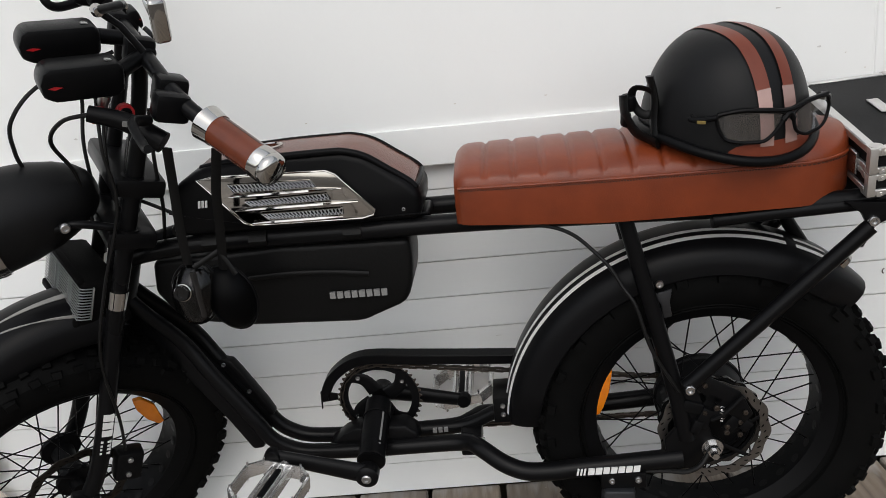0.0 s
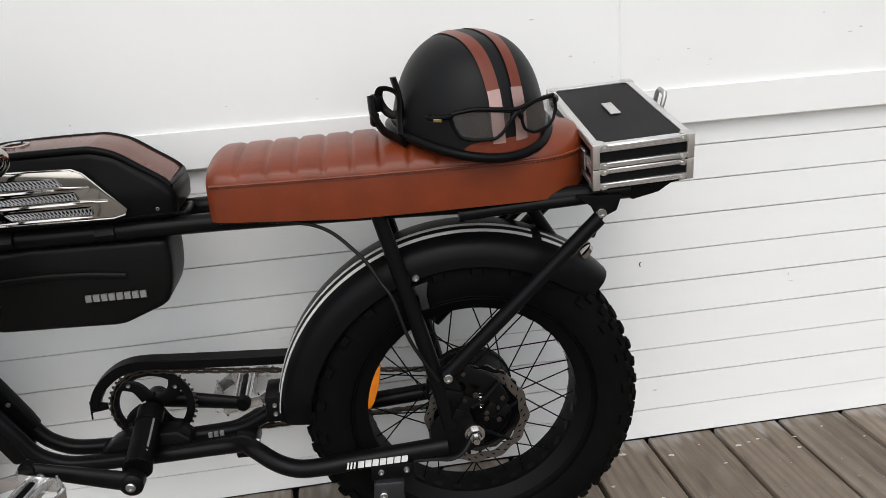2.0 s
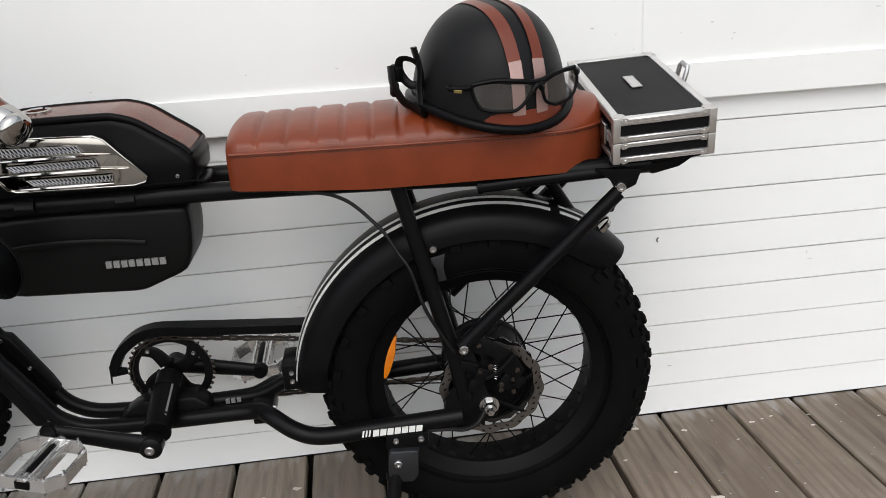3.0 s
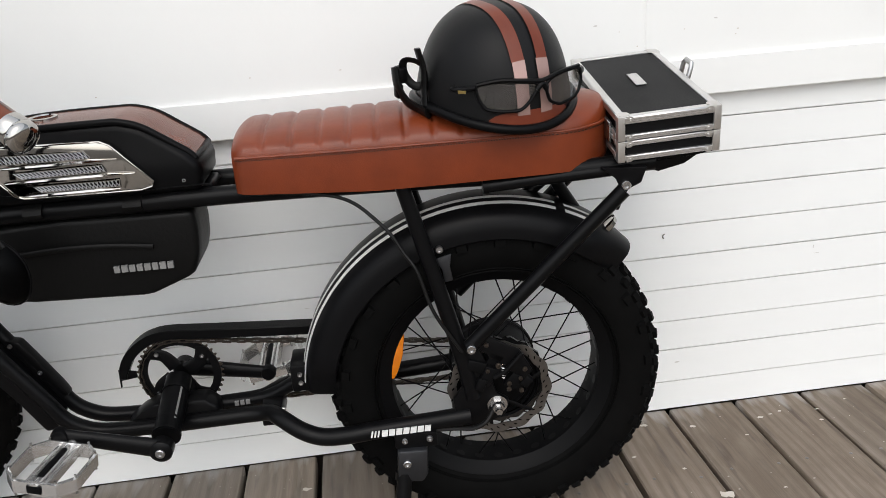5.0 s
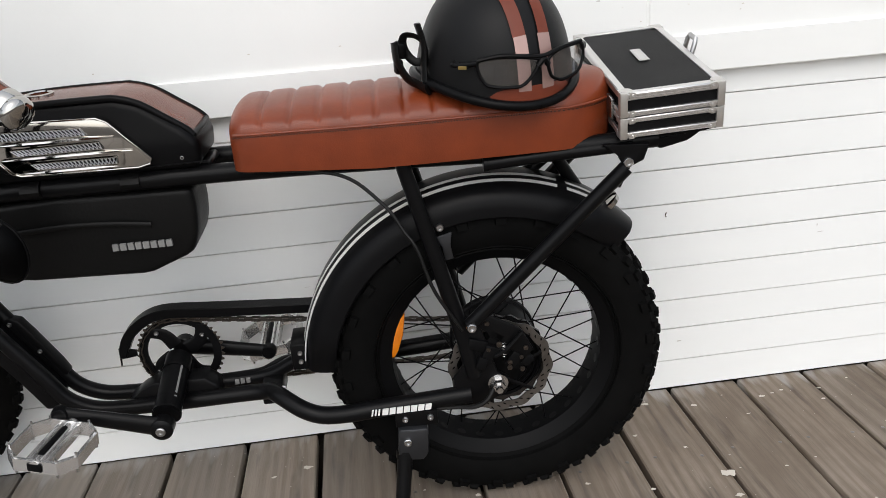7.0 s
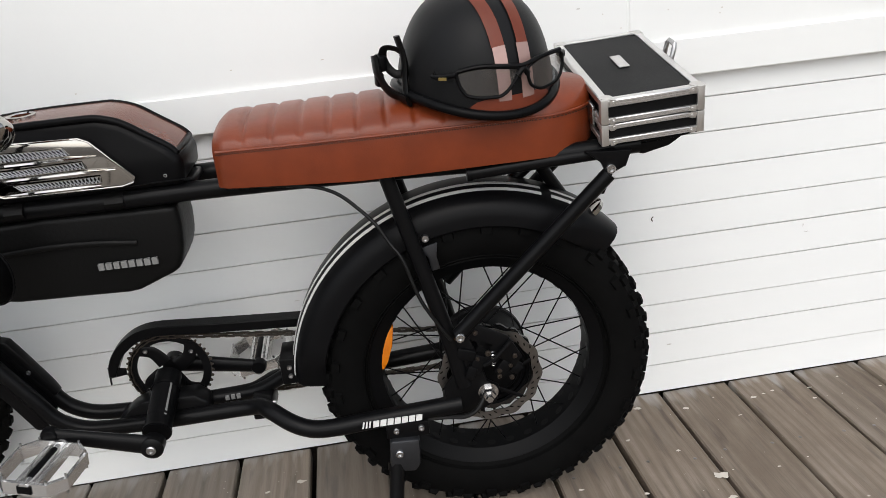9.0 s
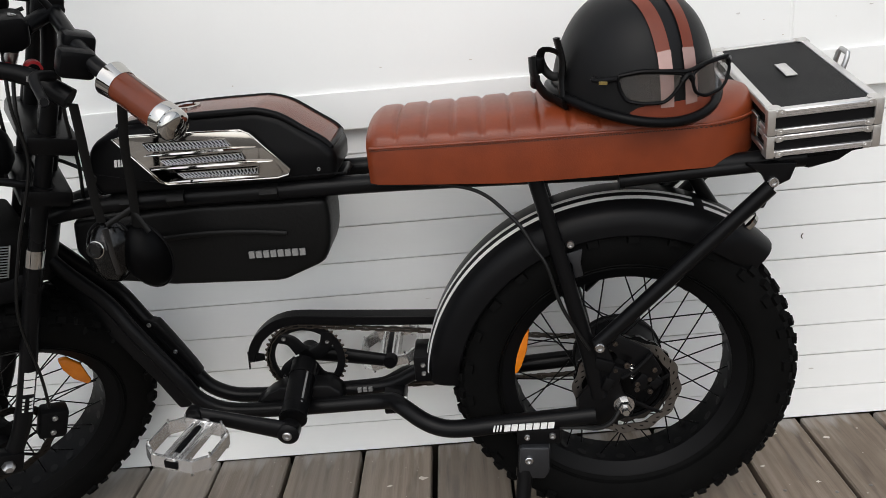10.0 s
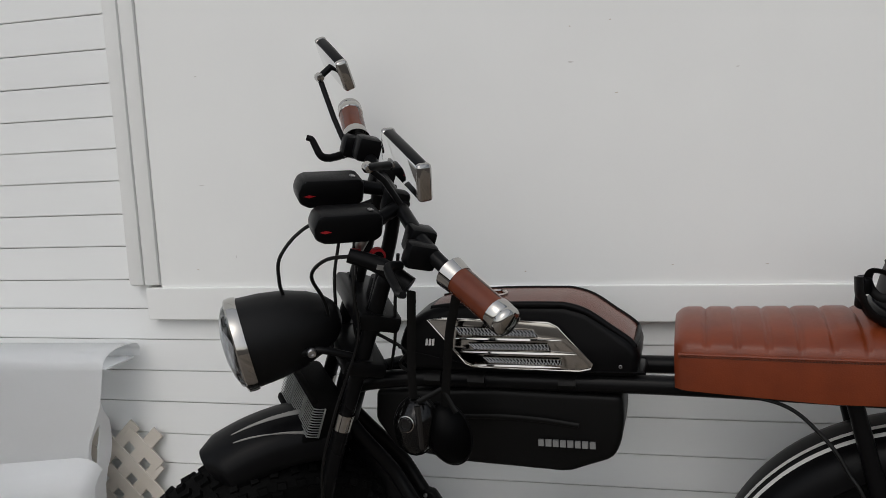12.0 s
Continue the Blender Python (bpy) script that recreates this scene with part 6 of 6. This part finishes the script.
cup("mask_cup", (-0.414, -0.150, 0.626), (0.036, 0.034, 0.050), 14, -1, 0.05, M_GLOSS, "glossy black cup")
cup("mask_side", (-0.366, -0.142, 0.612), (0.037, 0.030, 0.052), -14, -1, 0.05, M_PLASTIC, "rounded black side of the mask")
for foot in ((-0.402, -0.166, 0.672), (-0.345, -0.160, 0.655)):
    part("strap_fork", tube(B(), [(-0.366, -0.154, 0.690), foot], 0.0042, 8, 0, flat=0.4), M_BAG, MASK)
part("mask_fold", tube(B(), [(-0.400, -0.178, 0.670), (-0.398, -0.181, 0.635), (-0.400, -0.173, 0.598)], 0.005, 10, 6, flat=0.5), M_GLOSS, MASK)
part("mask_valve", revolve(B(), [(0, -0.008), (0.006, -0.008), (0.0065, -0.010), (0.010, -0.010), (0.0115, -0.007), (0.0115, 0.004), (0, 0.004)], 26, Matrix.Translation((-0.418, -0.182, 0.642)) @ pose(0, 0, 0, -10, 0, 0)), M_GLOSS, MASK, "round glossy black valve")
part("valve_ring", revolve(B(), [(0.0118, -0.0045), (0.0130, -0.0035), (0.0118, -0.0025)], 26, Matrix.Translation((-0.418, -0.182, 0.642)) @ pose(0, 0, 0, -10, 0, 0), closed=True), M_CHROME, MASK, "thin chrome ring")

# ---- the corner beyond the front wheel ----
LAT = thing("lattice_panel", "aged beige lattice offcut leaning on the wall", "lattice", pose(-1.50, -0.030, 0.0, -2, 0, 0))
for d in (-1, 1):
    for k in range(-14, 20):
        # a diagonal slat, cut to the panel's uneven outline
        pts = []
        for i in range(121):
            z = 0.47 * i / 120
            x = -0.447 + 0.0733 * k + d * z
            edge = (0.350 if z > 0.21 else 0.452) + 0.016 * math.sin(z * 86 + 1.5)
            if -0.42 <= x <= edge and 0.012 <= z <= 0.452 + 0.010 * math.sin(x * 86):
                pts.append((x, z))
        if len(pts) < 4:
            continue
        (xa, za), (xb, zb) = pts[0], pts[-1]
        w = 0.0148 * 0.7071
        y0 = -0.006 if d > 0 else -0.0075
        part("slat", slab(B(), [(xa - w, za + d * w), (xa + w, za - d * w), (xb + w, zb - d * w), (xb - w, zb + d * w)], y0 - 0.006, y0, 0.0012, seg=1), M_LATTICE, LAT)

BENCH = thing("plastic_bench", "white moulded plastic bench with a rolled top standing by the wall", "bench", pose(0, 0, 0))
EDGE = [(0.640, -1.180), (0.579, -1.191), (0.542, -1.198), (0.495, -1.217), (0.457, -1.235), (0.428, -1.242), (0.385, -1.2445), (0.328, -1.247), (0.2, -1.250), (0.0, -1.252)]


def bench_edge(z):
    """Where the back's side edge runs at a height."""
    for (za, xa), (zb, xb) in zip(EDGE, EDGE[1:]):
        if z >= zb:
            k = (za - z) / (za - zb)
            return xa + (xb - xa) * max(0.0, k)
    return EDGE[-1][1]


# the back: one sheet that rises from the deck, rolls over at the top and ends in a short drop
prof = [(-0.150, 0.0), (-0.146, 0.12), (-0.140, 0.24)] + [(-0.130, 0.30 + 0.02 * i) for i in range(17)] + [(-0.129, 0.636), (-0.124, 0.645), (-0.112, 0.654), (-0.094, 0.660), (-0.070, 0.663), (-0.048, 0.662), (-0.034, 0.658), (-0.028, 0.650), (-0.027, 0.640), (-0.027, 0.628)]
bm = B()
rows = []
for y, z in prof:
    xr = bench_edge(z) + (0.020 * (y + 0.13) / 0.103 if z > 0.62 else 0.0)
    row = []
    for j in range(15):
        s = 1 - (1 - j / 14) ** 1.6
        x = -2.15 + (xr + 2.15) * s
        row.append(bm.verts.new((x, y - 0.006 * math.sin((1 - s) * 3), z - (0.010 + 0.010 * (1 - s) ** 1.2) * (z / 0.65))))
    rows.append(row)
for a, b in zip(rows, rows[1:]):
    for j in range(14):
        bm.faces.new((a[j], a[j + 1], b[j + 1], b[j]))
bmesh.ops.solidify(bm, geom=bm.faces[:], thickness=0.005)
part("back_rest", bm, M_CHAIR, BENCH, smooth=50)
part("roll_floor", block(B(), (-2.1, -0.124, 0.612), (-1.178, -0.027, 0.6165), bevel=0.001), M_CHAIR, BENCH)
part("roll_rib", block(B(), (-1.60, -0.066, 0.617), (-1.275, -0.060, 0.640), bevel=0.001), M_CHAIR, BENCH)

# the side flange turns back toward the wall; it has a long oval slot
bm = B()
FLANGE = [(0.548, 0.0), (0.52, 0.018), (0.49, 0.045), (0.46, 0.062), (0.43, 0.070), (0.40, 0.066), (0.375, 0.055), (0.34, 0.046), (0.25, 0.044), (0.01, 0.046)]
loop = [(0.004, 0.01)] + [(0.002, z) for z in (0.15, 0.25, 0.33, 0.36, 0.385, 0.41, 0.437, 0.465, 0.49, 0.52, 0.548)] + [(dy, z) for z, dy in FLANGE[1:]]
n = len(loop)
cy, cz = 0.021, 0.437
rings = []
for k in range(n):
    dy, z = loop[k]
    a = math.atan2((z - cz) / 0.055, (dy - cy) / 0.012)
    rings.append(((dy, z), (cy + 0.011 * math.cos(a), cz + 0.052 * math.sin(a))))
vo = [[bm.verts.new((bench_edge(z) + 0.14 * dy + off, -0.130 + dy - (0.004 if z < 0.3 else 0), z)) for dy, z in side] for side in zip(*rings) for off in (0.0, -0.004)]
for k in range(n):
    j = (k + 1) % n
    bm.faces.new((vo[0][k], vo[0][j], vo[2][j], vo[2][k]))
    bm.faces.new((vo[1][k], vo[1][j], vo[3][j], vo[3][k]))
    bm.faces.new((vo[0][k], vo[0][j], vo[1][j], vo[1][k]))
    bm.faces.new((vo[2][k], vo[2][j], vo[3][j], vo[3][k]))
part("side_flange", bm, M_CHAIR, BENCH, smooth=50)

# rounded arm shell ahead of the back, its lower edge cut on a slant
bm = B()
rows = []
for i in range(21):
    s = i / 20
    x = -2.15 + (2.15 - 1.192) * (1 - (1 - s) ** 1.5)
    round_ = math.sqrt(max(0.0, 1 - max(0.0, (x + 1.252) / 0.062) ** 2))
    top = 0.389 + 0.12 * (x + 1.235) + 0.040 * round_
    low = 0.247 + 0.82 * (x + 1.190)
    row = []
    for j in range(13):
        t = j / 12
        z = top + (max(0.05, low) - top) * t
        bulge = math.sin(min(1.0, t * 4.5 + 0.02) * math.pi / 2)
        row.append(bm.verts.new((x, -0.150 - 0.055 * bulge * (0.35 + 0.65 * round_) - 0.012 * t, z)))
    rows.append(row)
for a, b in zip(rows, rows[1:]):
    for j in range(12):
        bm.faces.new((a[j], a[j + 1], b[j + 1], b[j]))
bmesh.ops.solidify(bm, geom=bm.faces[:], thickness=0.005)
part("arm_shell", bm, M_CHAIR, BENCH, smooth=60)
plinth = part("trim_plinth", block(B(), (-2.6, -0.075, 0.0), (-1.32, -0.045, 0.045), bevel=0.004), M_PANEL)
tagged(plinth, "white painted board lying along the wall", "trim", kind="structure")
